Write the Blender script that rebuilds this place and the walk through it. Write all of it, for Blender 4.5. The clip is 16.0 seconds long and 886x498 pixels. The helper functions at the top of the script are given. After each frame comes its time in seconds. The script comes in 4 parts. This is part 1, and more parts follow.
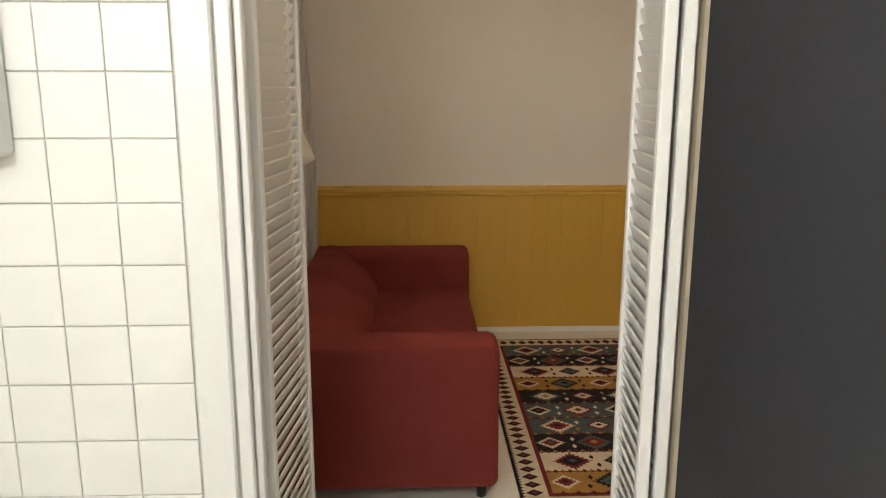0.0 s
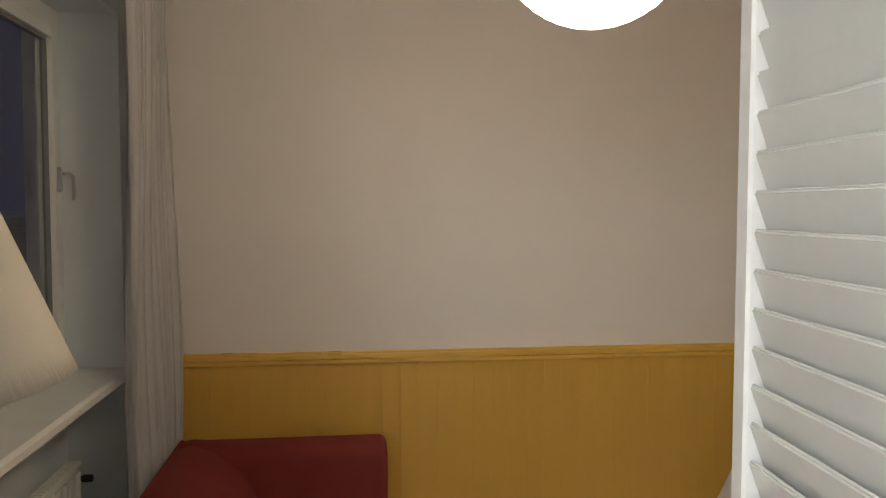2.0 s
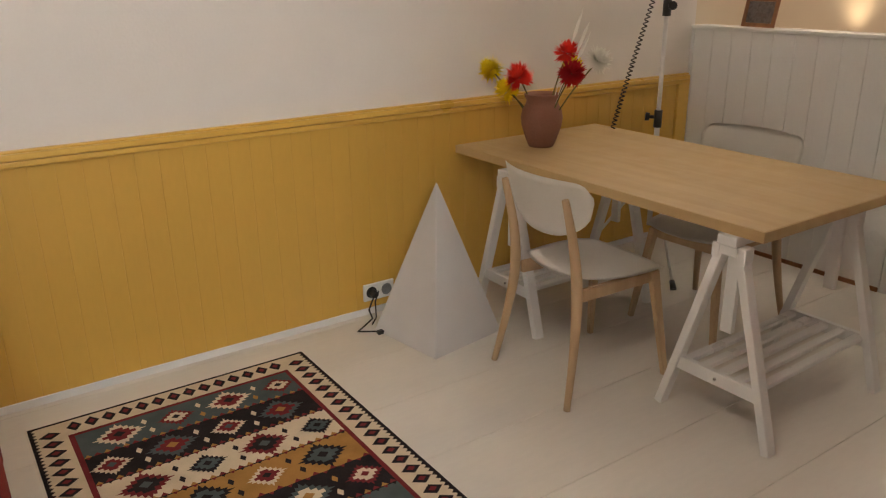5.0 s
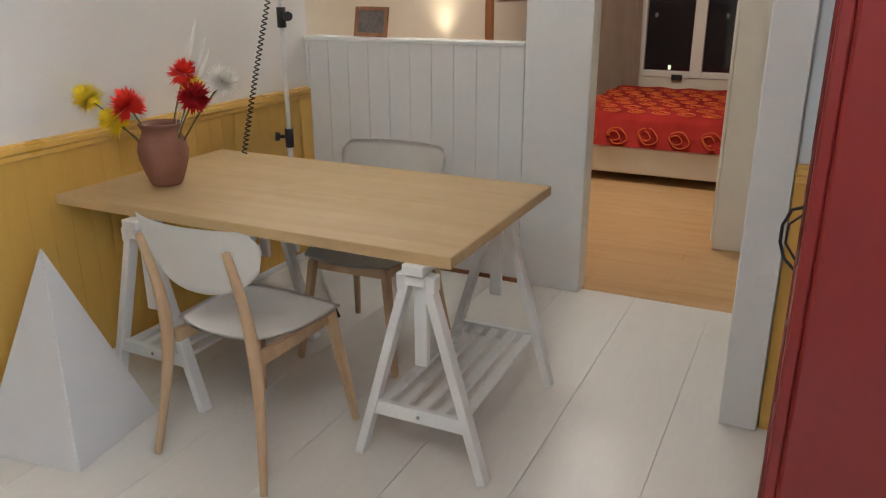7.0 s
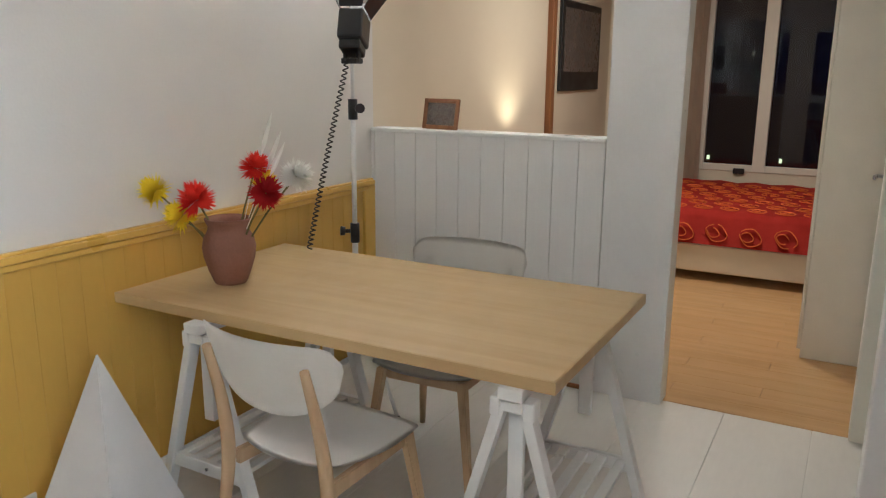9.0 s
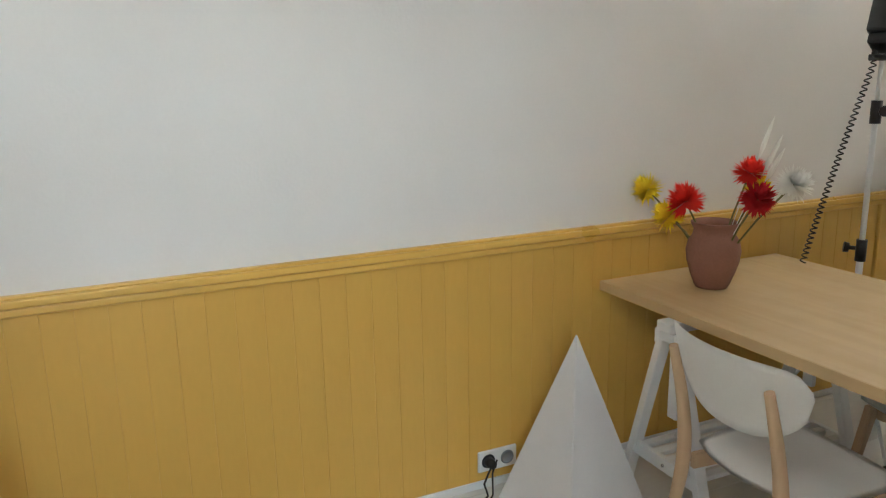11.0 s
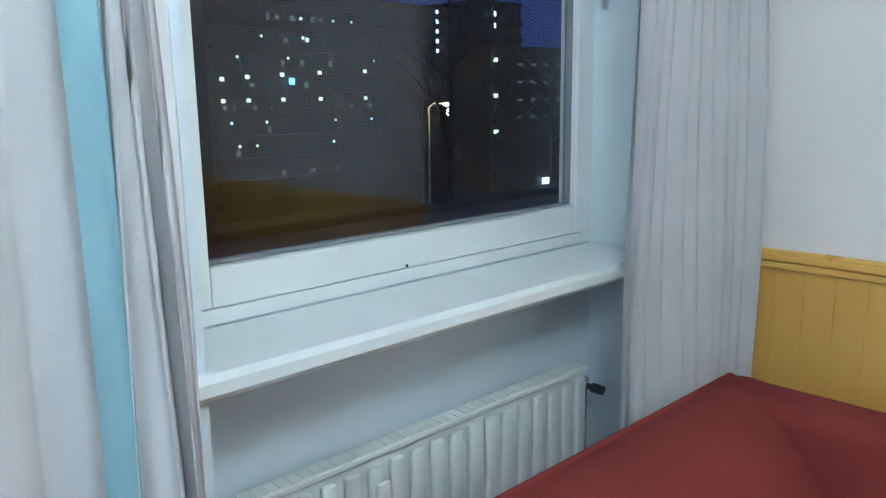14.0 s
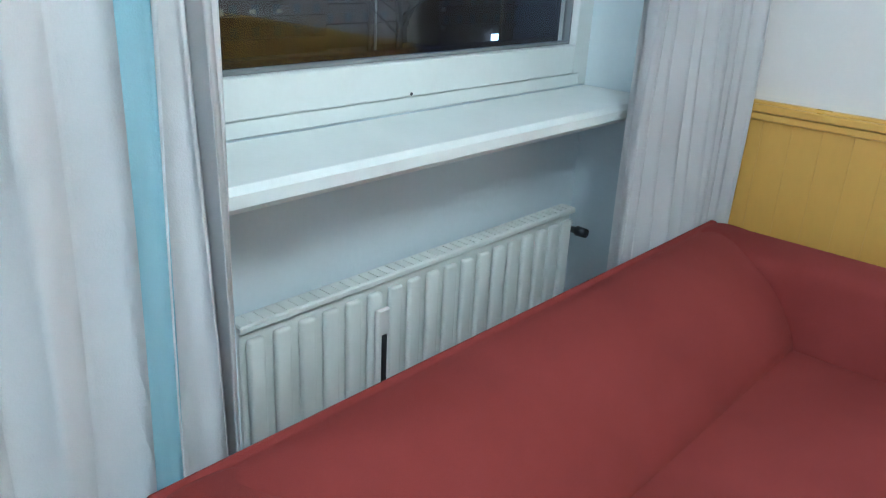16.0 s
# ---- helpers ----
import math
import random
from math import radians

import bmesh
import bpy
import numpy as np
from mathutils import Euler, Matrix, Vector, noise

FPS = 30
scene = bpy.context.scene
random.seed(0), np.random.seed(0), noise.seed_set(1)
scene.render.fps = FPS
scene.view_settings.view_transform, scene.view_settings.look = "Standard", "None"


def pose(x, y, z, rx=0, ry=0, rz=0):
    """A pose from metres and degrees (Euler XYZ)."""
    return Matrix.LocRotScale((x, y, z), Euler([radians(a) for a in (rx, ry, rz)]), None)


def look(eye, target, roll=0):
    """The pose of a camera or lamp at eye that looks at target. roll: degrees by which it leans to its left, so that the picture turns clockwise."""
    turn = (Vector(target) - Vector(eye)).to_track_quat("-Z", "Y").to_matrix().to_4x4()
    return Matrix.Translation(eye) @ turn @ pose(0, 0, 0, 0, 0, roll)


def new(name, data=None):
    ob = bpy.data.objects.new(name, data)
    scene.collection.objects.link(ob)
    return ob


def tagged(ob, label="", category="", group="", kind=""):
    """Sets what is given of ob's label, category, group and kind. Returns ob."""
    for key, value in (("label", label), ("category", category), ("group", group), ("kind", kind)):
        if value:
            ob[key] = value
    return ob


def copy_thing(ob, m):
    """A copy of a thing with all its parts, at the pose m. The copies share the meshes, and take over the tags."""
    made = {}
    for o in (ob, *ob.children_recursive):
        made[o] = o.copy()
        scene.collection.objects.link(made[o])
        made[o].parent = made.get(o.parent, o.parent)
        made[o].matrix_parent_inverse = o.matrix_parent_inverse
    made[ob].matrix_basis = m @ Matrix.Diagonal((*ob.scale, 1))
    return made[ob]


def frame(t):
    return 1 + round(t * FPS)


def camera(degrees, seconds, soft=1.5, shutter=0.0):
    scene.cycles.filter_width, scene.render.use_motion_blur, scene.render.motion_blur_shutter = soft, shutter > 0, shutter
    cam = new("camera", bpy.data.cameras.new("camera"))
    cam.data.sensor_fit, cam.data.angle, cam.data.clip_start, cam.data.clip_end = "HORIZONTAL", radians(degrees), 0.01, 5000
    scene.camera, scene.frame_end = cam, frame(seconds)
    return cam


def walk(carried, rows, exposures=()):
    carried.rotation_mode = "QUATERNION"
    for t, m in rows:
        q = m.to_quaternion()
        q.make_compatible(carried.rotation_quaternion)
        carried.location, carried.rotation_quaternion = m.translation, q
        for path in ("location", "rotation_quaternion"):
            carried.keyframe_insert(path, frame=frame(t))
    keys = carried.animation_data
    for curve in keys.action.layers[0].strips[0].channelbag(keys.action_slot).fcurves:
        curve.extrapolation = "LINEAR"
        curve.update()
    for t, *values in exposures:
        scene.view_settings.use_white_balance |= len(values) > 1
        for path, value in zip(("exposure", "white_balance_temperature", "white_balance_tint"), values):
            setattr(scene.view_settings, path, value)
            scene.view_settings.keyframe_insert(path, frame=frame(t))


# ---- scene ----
cam = camera(59.8, 16.0, soft=1.2)
PATH = [
    (0, (0.990, -4.811, 1.595), (1.066, -2.858, 1.171), 0.1),
    (0.5, (0.963, -4.574, 1.510), (1.011, -2.594, 1.229), -1.6),
    (1, (0.985, -4.240, 1.543), (1.134, -2.250, 1.389), -1.5),
    (1.5, (1.075, -3.947, 1.570), (1.279, -1.959, 1.442), -1.3),
    (2, (1.139, -3.690, 1.634), (1.389, -1.708, 1.532), 0.1),
    (2.5, (1.062, -3.487, 1.645), (1.471, -1.537, 1.478), 0.1),
    (3, (1.060, -3.360, 1.622), (1.758, -1.515, 1.288), -0.4),
    (3.5, (1.1, -3.296, 1.578), (1.932, -1.532, 1.137), 1.2),
    (3.7, (1.12, -3.269, 1.566), (1.989, -1.537, 1.072), 1.1),
    (5.8, (1.373, -2.769, 1.483), (2.675, -1.434, 0.76), -0.4),
    (6, (1.383, -2.73, 1.481), (2.783, -1.491, 0.77), -0.1),
    (6.5, (1.408, -2.659, 1.495), (3.001, -1.666, 0.803), 1.8),
    (7, (1.483, -2.565, 1.503), (3.184, -1.744, 0.847), -0.1),
    (7.5, (1.572, -2.499, 1.507), (3.332, -1.783, 0.882), 1.9),
    (8, (1.548, -2.339, 1.525), (3.347, -1.683, 0.948), 1.5),
    (8.2, (1.538, -2.307, 1.517), (3.342, -1.635, 0.975), 0.9),
    (10.3, (1.813, -2.284, 1.542), (3.044, -0.77, 1.104), 0.2),
    (10.5, (1.752, -2.301, 1.553), (2.886, -0.714, 1.112), -0.3),
    (11, (1.642, -2.343, 1.539), (2.466, -0.578, 1.086), -1.0),
    (11.5, (1.532, -2.377, 1.47), (2.012, -0.481, 1.056), -0.4),
    (12, (1.422, -2.41, 1.401), (1.64, -0.453, 1.053), 0.2),
    (12.5, (1.478, -2.322, 1.407), (1.101, -0.398, 1.014), -0.4),
    (13, (1.453, -2.334, 1.401), (0.666, -0.538, 1.005), 0.1),
    (13.5, (1.423, -2.349, 1.383), (0.286, -0.759, 0.96), 0.2),
    (14, (1.387, -2.355, 1.423), (-0.034, -1.0, 1.042), -0.8),
    (14.5, (1.345, -2.351, 1.46), (-0.161, -1.065, 1.184), -1.3),
    (15, (1.295, -2.398, 1.427), (-0.136, -1.041, 1.092), -0.7),
    (15.5, (1.262, -2.441, 1.381), (-0.049, -1.016, 0.879), 0.6),
    (16, (1.273, -2.45, 1.355), (0.039, -1.057, 0.623), 3.0),
]
EXPOSURES = [(0, -0.65, 7500, 11), (0.5, -0.75, 7500, 11), (1.0, -0.75, 7300, 11), (2.0, -0.6, 6900, 11), (2.5, -0.5, 6500, 11), (3.0, -0.42, 6600, 9), (3.7, -0.25, 6600, 9), (5.8, 0.2, 6000, 13),
             (6.3, 0.3, 5700, 11), (7.0, 0.47, 5200, 6), (8.2, 0.5, 5150, 4), (10.3, 0.3, 5200, 2), (11.0, 0.3, 5200, 0), (12.0, 0.35, 4950, -1), (13.0, 0.55, 4500, -2), (14.0, 0.95, 4300, -4), (14.5, 1.05, 4180, -5), (16.0, 1.15, 4320, -5)]
walk(cam, [(t, look(eye, target, roll)) for t, eye, target, roll in PATH], EXPOSURES)

# ---------- world and lights ----------
world = bpy.data.worlds.new("world")
scene.world = world
world.use_nodes = True
wn = world.node_tree
sky = wn.nodes.new("ShaderNodeTexSky")
sky.sky_type = "NISHITA"
sky.sun_disc = False
sky.sun_elevation = radians(-8)
sky.sun_rotation = radians(90)
dusk = wn.nodes.new("ShaderNodeVectorMath")
dusk.operation = "ADD"
dusk.inputs[1].default_value = (0.07, 0.085, 0.30)
wn.links.new(sky.outputs[0], dusk.inputs[0])
wn.links.new(dusk.outputs[0], wn.nodes["Background"].inputs[0])
wn.nodes["Background"].inputs[1].default_value = 0.15


def area_lamp(name, m, sx, sy, watts, colour):
    d = bpy.data.lights.new(name, "AREA")
    d.shape, d.size, d.size_y, d.energy, d.color = "RECTANGLE", sx, sy, watts, colour
    ob = new(name, d)
    ob.matrix_world = m
    return ob


def spot_lamp(name, eye, target, watts, colour, degrees, radius=0.03):
    d = bpy.data.lights.new(name, "SPOT")
    d.energy, d.color, d.spot_size, d.spot_blend, d.shadow_soft_size = watts, colour, radians(degrees), 1.0, radius
    ob = new(name, d)
    ob.matrix_world = look(eye, target)
    return ob


WARM = (1.0, 0.80, 0.60)
COOL = (0.86, 0.94, 1.0)
GLOBE = 19.0
kb = bpy.data.lights.new("kitchen_light", "POINT")
kb.energy, kb.color, kb.shadow_soft_size = 115, COOL, 0.25
new("kitchen_light", kb).location = (0.22, -5.2, 2.25)
spot_lamp("studio_lamp_light", (4.47, -0.30, 1.98), (4.78, -0.08, 2.75), 220, (1.0, 0.86, 0.70), 95)
spot_lamp("bedside_uplight", (6.85, -0.20, 1.03), (6.85, -0.04, 2.2), 9, (1.0, 0.74, 0.46), 125, 0.05)
# unseen warm lamp without a fixture, added to brighten the bedroom
area_lamp("bedroom_fill_light", pose(7.0, -1.3, 2.68), 0.35, 0.35, 24, WARM)

# ---------- materials ----------


def material(name, colour, rough=0.6, metal=0.0, vary=0.06, scale=8.0, bump=0.15, fine=120.0, stretch=(1, 1, 1), per_object=0.0, spec=0.5, subsurface=0.0):
    """A surface with variation at two scales, a little relief and optional change from piece to piece."""
    mat = bpy.data.materials.new(name)
    mat.use_nodes = True
    nt = mat.node_tree
    b = nt.nodes["Principled BSDF"]
    b.inputs["Roughness"].default_value = rough
    b.inputs["Metallic"].default_value = metal
    b.inputs["Specular IOR Level"].default_value = spec
    co = nt.nodes.new("ShaderNodeTexCoord")
    mp = nt.nodes.new("ShaderNodeMapping")
    mp.inputs["Scale"].default_value = stretch
    nt.links.new(co.outputs["Object"], mp.inputs[0])
    n1 = nt.nodes.new("ShaderNodeTexNoise")
    n1.inputs["Scale"].default_value = scale
    n1.inputs["Detail"].default_value = 5
    n2 = nt.nodes.new("ShaderNodeTexNoise")
    n2.inputs["Scale"].default_value = fine
    n2.inputs["Detail"].default_value = 3
    for n in (n1, n2):
        nt.links.new(mp.outputs[0], n.inputs["Vector"])
    mix = nt.nodes.new("ShaderNodeMath")
    mix.operation = "MULTIPLY_ADD"
    nt.links.new(n2.outputs[0], mix.inputs[0])
    mix.inputs[1].default_value = 0.5
    nt.links.new(n1.outputs[0], mix.inputs[2])
    fac = mix.outputs[0]
    if per_object:
        info = nt.nodes.new("ShaderNodeObjectInfo")
        add = nt.nodes.new("ShaderNodeMath")
        add.operation = "MULTIPLY_ADD"
        nt.links.new(info.outputs["Random"], add.inputs[0])
        add.inputs[1].default_value = per_object
        nt.links.new(fac, add.inputs[2])
        fac = add.outputs[0]
    rng = nt.nodes.new("ShaderNodeMapRange")
    rng.inputs[1].default_value, rng.inputs[2].default_value = 0.4, 1.1
    rng.inputs[3].default_value, rng.inputs[4].default_value = 1 + vary, 1 - vary
    nt.links.new(fac, rng.inputs[0])
    hsv = nt.nodes.new("ShaderNodeHueSaturation")
    hsv.inputs["Color"].default_value = (*colour, 1)
    nt.links.new(rng.outputs[0], hsv.inputs["Value"])
    nt.links.new(hsv.outputs[0], b.inputs["Base Color"])
    rr = nt.nodes.new("ShaderNodeMapRange")
    rr.inputs[1].default_value, rr.inputs[2].default_value = 0.3, 0.7
    rr.inputs[3].default_value, rr.inputs[4].default_value = max(rough - 0.07, 0.02), min(rough + 0.07, 1)
    nt.links.new(n1.outputs[0], rr.inputs[0])
    nt.links.new(rr.outputs[0], b.inputs["Roughness"])
    if bump:
        bp = nt.nodes.new("ShaderNodeBump")
        bp.inputs["Strength"].default_value = bump
        bp.inputs["Distance"].default_value = 0.003
        nt.links.new(n2.outputs[0], bp.inputs["Height"])
        nt.links.new(bp.outputs[0], b.inputs["Normal"])
    return mat


def wood(name, light, dark, axis=0, rough=0.45, rings=9.0):
    """Grain drawn out along one axis of the piece."""
    mat = material(name, light, rough, bump=0.1, fine=160)
    nt = mat.node_tree
    b = nt.nodes["Principled BSDF"]
    co = nt.nodes.new("ShaderNodeTexCoord")
    mp = nt.nodes.new("ShaderNodeMapping")
    s = [rings, rings, rings]
    s[axis] = rings * 0.06
    mp.inputs["Scale"].default_value = s
    info = nt.nodes.new("ShaderNodeObjectInfo")
    off = nt.nodes.new("ShaderNodeVectorMath")
    off.operation = "SCALE"
    off.inputs[0].default_value = (7, 11, 5)
    nt.links.new(info.outputs["Random"], off.inputs["Scale"])
    nt.links.new(off.outputs[0], mp.inputs["Location"])
    nt.links.new(co.outputs["Object"], mp.inputs[0])
    n = nt.nodes.new("ShaderNodeTexNoise")
    n.inputs["Scale"].default_value = 2.2
    n.inputs["Detail"].default_value = 8
    n.inputs["Distortion"].default_value = 0.6
    nt.links.new(mp.outputs[0], n.inputs["Vector"])
    ramp = nt.nodes.new("ShaderNodeValToRGB")
    ramp.color_ramp.elements[0].position, ramp.color_ramp.elements[1].position = 0.35, 0.68
    ramp.color_ramp.elements[0].color, ramp.color_ramp.elements[1].color = (*light, 1), (*dark, 1)
    nt.links.new(n.outputs[0], ramp.inputs[0])
    nt.links.new(ramp.outputs[0], b.inputs["Base Color"])
    return mat


def glowing(name, colour, strength):
    mat = bpy.data.materials.new(name)
    mat.use_nodes = True
    b = mat.node_tree.nodes["Principled BSDF"]
    b.inputs["Base Color"].default_value = (*(0.1 * c for c in colour), 1)
    b.inputs["Emission Color"].default_value = (*colour, 1)
    b.inputs["Emission Strength"].default_value = strength
    return mat


def cloth(name, colour, through_light=0.3, vary=0.05):
    """Thin curtain cloth that lets some light through."""
    mat = material(name, colour, 0.9, vary=vary, scale=5, bump=0.25, fine=400, spec=0.1)
    nt = mat.node_tree
    b = nt.nodes["Principled BSDF"]
    tr = nt.nodes.new("ShaderNodeBsdfTranslucent")
    tr.inputs[0].default_value = (*colour, 1)
    mx = nt.nodes.new("ShaderNodeMixShader")
    mx.inputs[0].default_value = through_light
    nt.links.new(b.outputs[0], mx.inputs[1])
    nt.links.new(tr.outputs[0], mx.inputs[2])
    nt.links.new(mx.outputs[0], nt.nodes["Material Output"].inputs[0])
    return mat


M_PLASTER = material("white_wall_paint", (0.78, 0.75, 0.71), 0.55, vary=0.03, scale=3, bump=0.25, fine=90)
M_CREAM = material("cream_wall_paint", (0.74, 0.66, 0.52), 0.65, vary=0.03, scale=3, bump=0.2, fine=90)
M_YELLOW = material("yellow_gloss_paint", (0.66, 0.40, 0.075), 0.38, vary=0.05, scale=4, bump=0.12, fine=60, stretch=(1, 1, 0.3), per_object=0.12)
M_YELLOW2 = material("yellow_rail_paint", (0.72, 0.45, 0.09), 0.32, vary=0.05, scale=6, bump=0.1, fine=60)
M_WHITE = material("white_gloss_paint", (0.76, 0.76, 0.75), 0.33, vary=0.04, scale=5, bump=0.1, fine=70, per_object=0.1)
M_LOUVRE = material("satin_louvre_paint", (0.70, 0.70, 0.68), 0.24, vary=0.04, scale=5, bump=0.06, fine=70, per_object=0.08)
M_BLUEWHITE = material("pale_blue_paint", (0.70, 0.76, 0.79), 0.5, vary=0.04, scale=4, bump=0.12, fine=80)
M_FRAME = material("window_frame_paint", (0.72, 0.75, 0.73), 0.35, vary=0.04, scale=5, bump=0.1, fine=70)
M_FLOOR = material("white_floor_paint", (0.72, 0.69, 0.64), 0.36, vary=0.07, scale=2.5, bump=0.2, fine=45, stretch=(0.25, 1, 1), per_object=0.15)
M_GAP = material("dark_gap", (0.32, 0.28, 0.23), 0.8)
M_CEIL = material("ceiling_paint", (0.85, 0.83, 0.80), 0.75, vary=0.03, scale=3, bump=0.15)
M_TILE = material("white_tile_glaze", (0.80, 0.80, 0.78), 0.15, vary=0.03, scale=9, bump=0.04, fine=30, per_object=0.1)
M_GROUT = material("tile_grout", (0.78, 0.77, 0.75), 0.85, vary=0.08)
M_SOFA = material("red_sofa_cloth", (0.19, 0.034, 0.029), 0.92, vary=0.12, scale=4, bump=0.5, fine=500, spec=0.15)
M_TABLE = wood("oak_tabletop", (0.53, 0.385, 0.195), (0.47, 0.325, 0.155), axis=1, rough=0.42, rings=7)
M_BIRCH = wood("birch_wood", (0.56, 0.40, 0.24), (0.47, 0.32, 0.18), axis=2, rough=0.5)
M_CHAIRW = material("white_chair_lacquer", (0.88, 0.87, 0.85), 0.35, vary=0.03, bump=0.06)
M_BLACK = material("black_metal", (0.018, 0.018, 0.02), 0.38, vary=0.2, bump=0.08)
M_RUBBER = material("black_cable", (0.02, 0.018, 0.016), 0.55, vary=0.2)
M_STEEL = material("grey_steel", (0.55, 0.56, 0.57), 0.28, metal=1.0, bump=0.05)
M_TERRA = material("terracotta", (0.25, 0.115, 0.075), 0.8, vary=0.16, scale=7, bump=0.4, fine=110)
M_STEM = material("flower_stem", (0.16, 0.15, 0.05), 0.7)
M_FY = cloth("yellow_petals", (0.96, 0.80, 0.03), 0.35, 0.15)
M_FR = cloth("red_petals", (0.90, 0.07, 0.045), 0.35, 0.15)
M_FD = cloth("dark_red_petals", (0.55, 0.03, 0.035), 0.35, 0.15)
M_FW = cloth("white_petals", (0.92, 0.91, 0.86), 0.35, 0.15)
M_REDDOOR = material("red_door_paint", (0.20, 0.017, 0.015), 0.4, vary=0.12, scale=4, bump=0.15, fine=60, stretch=(1, 1, 0.2))
M_REDLINE = material("dark_red_line_paint", (0.16, 0.012, 0.012), 0.45, vary=0.1)
M_DARKDOOR = material("slate_door_paint", (0.019, 0.021, 0.028), 0.42, vary=0.15, scale=3, bump=0.12)
M_CURTAIN = cloth("white_curtain_cloth", (0.92, 0.91, 0.90), 0.06)
M_CURTBLUE = cloth("light_blue_curtain_cloth", (0.58, 0.80, 0.87), 0.12)
M_SHADE = cloth("cream_lampshade_cloth", (0.88, 0.85, 0.76), 0.1, 0.02)
M_SHADEIN = material("tan_shade_lining", (0.45, 0.33, 0.22), 0.8)
M_RAD = material("radiator_enamel", (0.72, 0.74, 0.70), 0.35, vary=0.03, bump=0.06)
M_BEDFLOOR = wood("golden_laminate", (0.60, 0.39, 0.18), (0.50, 0.30, 0.12), axis=1, rough=0.35, rings=6)
M_BEDBASE = material("cream_bed_base", (0.66, 0.58, 0.45), 0.7, vary=0.05)
M_COVER = material("red_bedspread", (0.62, 0.035, 0.020), 0.85, vary=0.15, scale=6, bump=0.4, fine=200)
M_ORANGE = material("orange_print", (0.80, 0.17, 0.03), 0.85, vary=0.1)
M_DOORW = material("cream_door_paint", (0.74, 0.71, 0.62), 0.45, vary=0.04)
M_FRAMEWOOD = wood("brown_frame_wood", (0.30, 0.13, 0.045), (0.20, 0.08, 0.03), axis=2)
M_PHOTO = material("dark_photograph", (0.12, 0.10, 0.09), 0.3, vary=0.8, scale=22)
M_CONE = material("white_matt_card", (0.62, 0.60, 0.59), 0.75, vary=0.03)
M_SOCKET = material("white_plastic", (0.75, 0.74, 0.71), 0.4, vary=0.02)
R_CREAM = material("rug_cream_wool", (0.62, 0.52, 0.38), 0.95, vary=0.14, scale=14, bump=0.6, fine=350, spec=0.1)
R_BLACK = material("rug_black_wool", (0.022, 0.018, 0.020), 0.95, vary=0.25, scale=14, bump=0.6, fine=350, spec=0.1)
R_TEAL = material("rug_slate_wool", (0.075, 0.095, 0.095), 0.95, vary=0.2, scale=14, bump=0.6, fine=350, spec=0.1)
R_RED = material("rug_dark_red_wool", (0.17, 0.025, 0.028), 0.95, vary=0.2, scale=14, bump=0.6, fine=350, spec=0.1)
R_OCHRE = material("rug_ochre_wool", (0.36, 0.19, 0.055), 0.95, vary=0.2, scale=14, bump=0.6, fine=350, spec=0.1)
M_GLASS = bpy.data.materials.new("window_glass")
M_GLASS.use_nodes = True
_g = M_GLASS.node_tree
_g.nodes["Principled BSDF"].inputs["Transmission Weight"].default_value = 1
_g.nodes["Principled BSDF"].inputs["Roughness"].default_value = 0.0
_g.nodes["Principled BSDF"].inputs["IOR"].default_value = 1.45
M_GLOBE = glowing("lit_paper_globe", (1.0, 0.84, 0.66), GLOBE)
M_LIT_W = glowing("lit_window_white", (0.80, 0.90, 1.0), 2.2)
M_LIT_Y = glowing("lit_window_greenish", (0.80, 0.85, 0.42), 1.3)
M_LIT_S = glowing("street_lamp_glow", (1.0, 0.80, 0.28), 6.0)
M_LIT_DIM = glowing("dim_lit_window", (0.95, 0.80, 0.50), 0.09)
M_LIT_B = glowing("blue_screen_glow", (0.25, 0.45, 1.0), 2.0)
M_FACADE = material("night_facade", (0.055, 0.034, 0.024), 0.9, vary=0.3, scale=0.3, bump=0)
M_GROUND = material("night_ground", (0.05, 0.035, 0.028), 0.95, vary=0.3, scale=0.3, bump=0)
M_ROOFRED = material("brown_red_roof_felt", (0.06, 0.022, 0.014), 0.6, vary=0.3, scale=1.2, bump=0.2)
M_POST = material("grey_painted_post", (0.42, 0.40, 0.34), 0.6, vary=0.1, bump=0)
M_BEAD = material("grey_rubber_bead", (0.22, 0.23, 0.24), 0.6, vary=0.1)
M_BARK = material("bare_tree_bark", (0.06, 0.045, 0.035), 0.95, bump=0.3)

# ---------- mesh helpers ----------


def box(bm, x0, x1, y0, y1, z0, z1, bevel=0.0, seg=1, mi=0):
    """An upright block, with softened edges if asked for."""
    vs = [bm.verts.new((x, y, z)) for x in (x0, x1) for y in (y0, y1) for z in (z0, z1)]
    fs = [bm.faces.new([vs[i] for i in q]) for q in ((0, 1, 3, 2), (4, 6, 7, 5), (0, 4, 5, 1), (2, 3, 7, 6), (0, 2, 6, 4), (1, 5, 7, 3))]
    for f in fs:
        f.material_index = mi
    if bevel:
        es = list({e for f in fs for e in f.edges})
        r = bmesh.ops.bevel(bm, geom=es, offset=bevel, segments=seg, affect="EDGES", profile=0.5)
        for f in r["faces"]:
            f.material_index = mi
    return vs


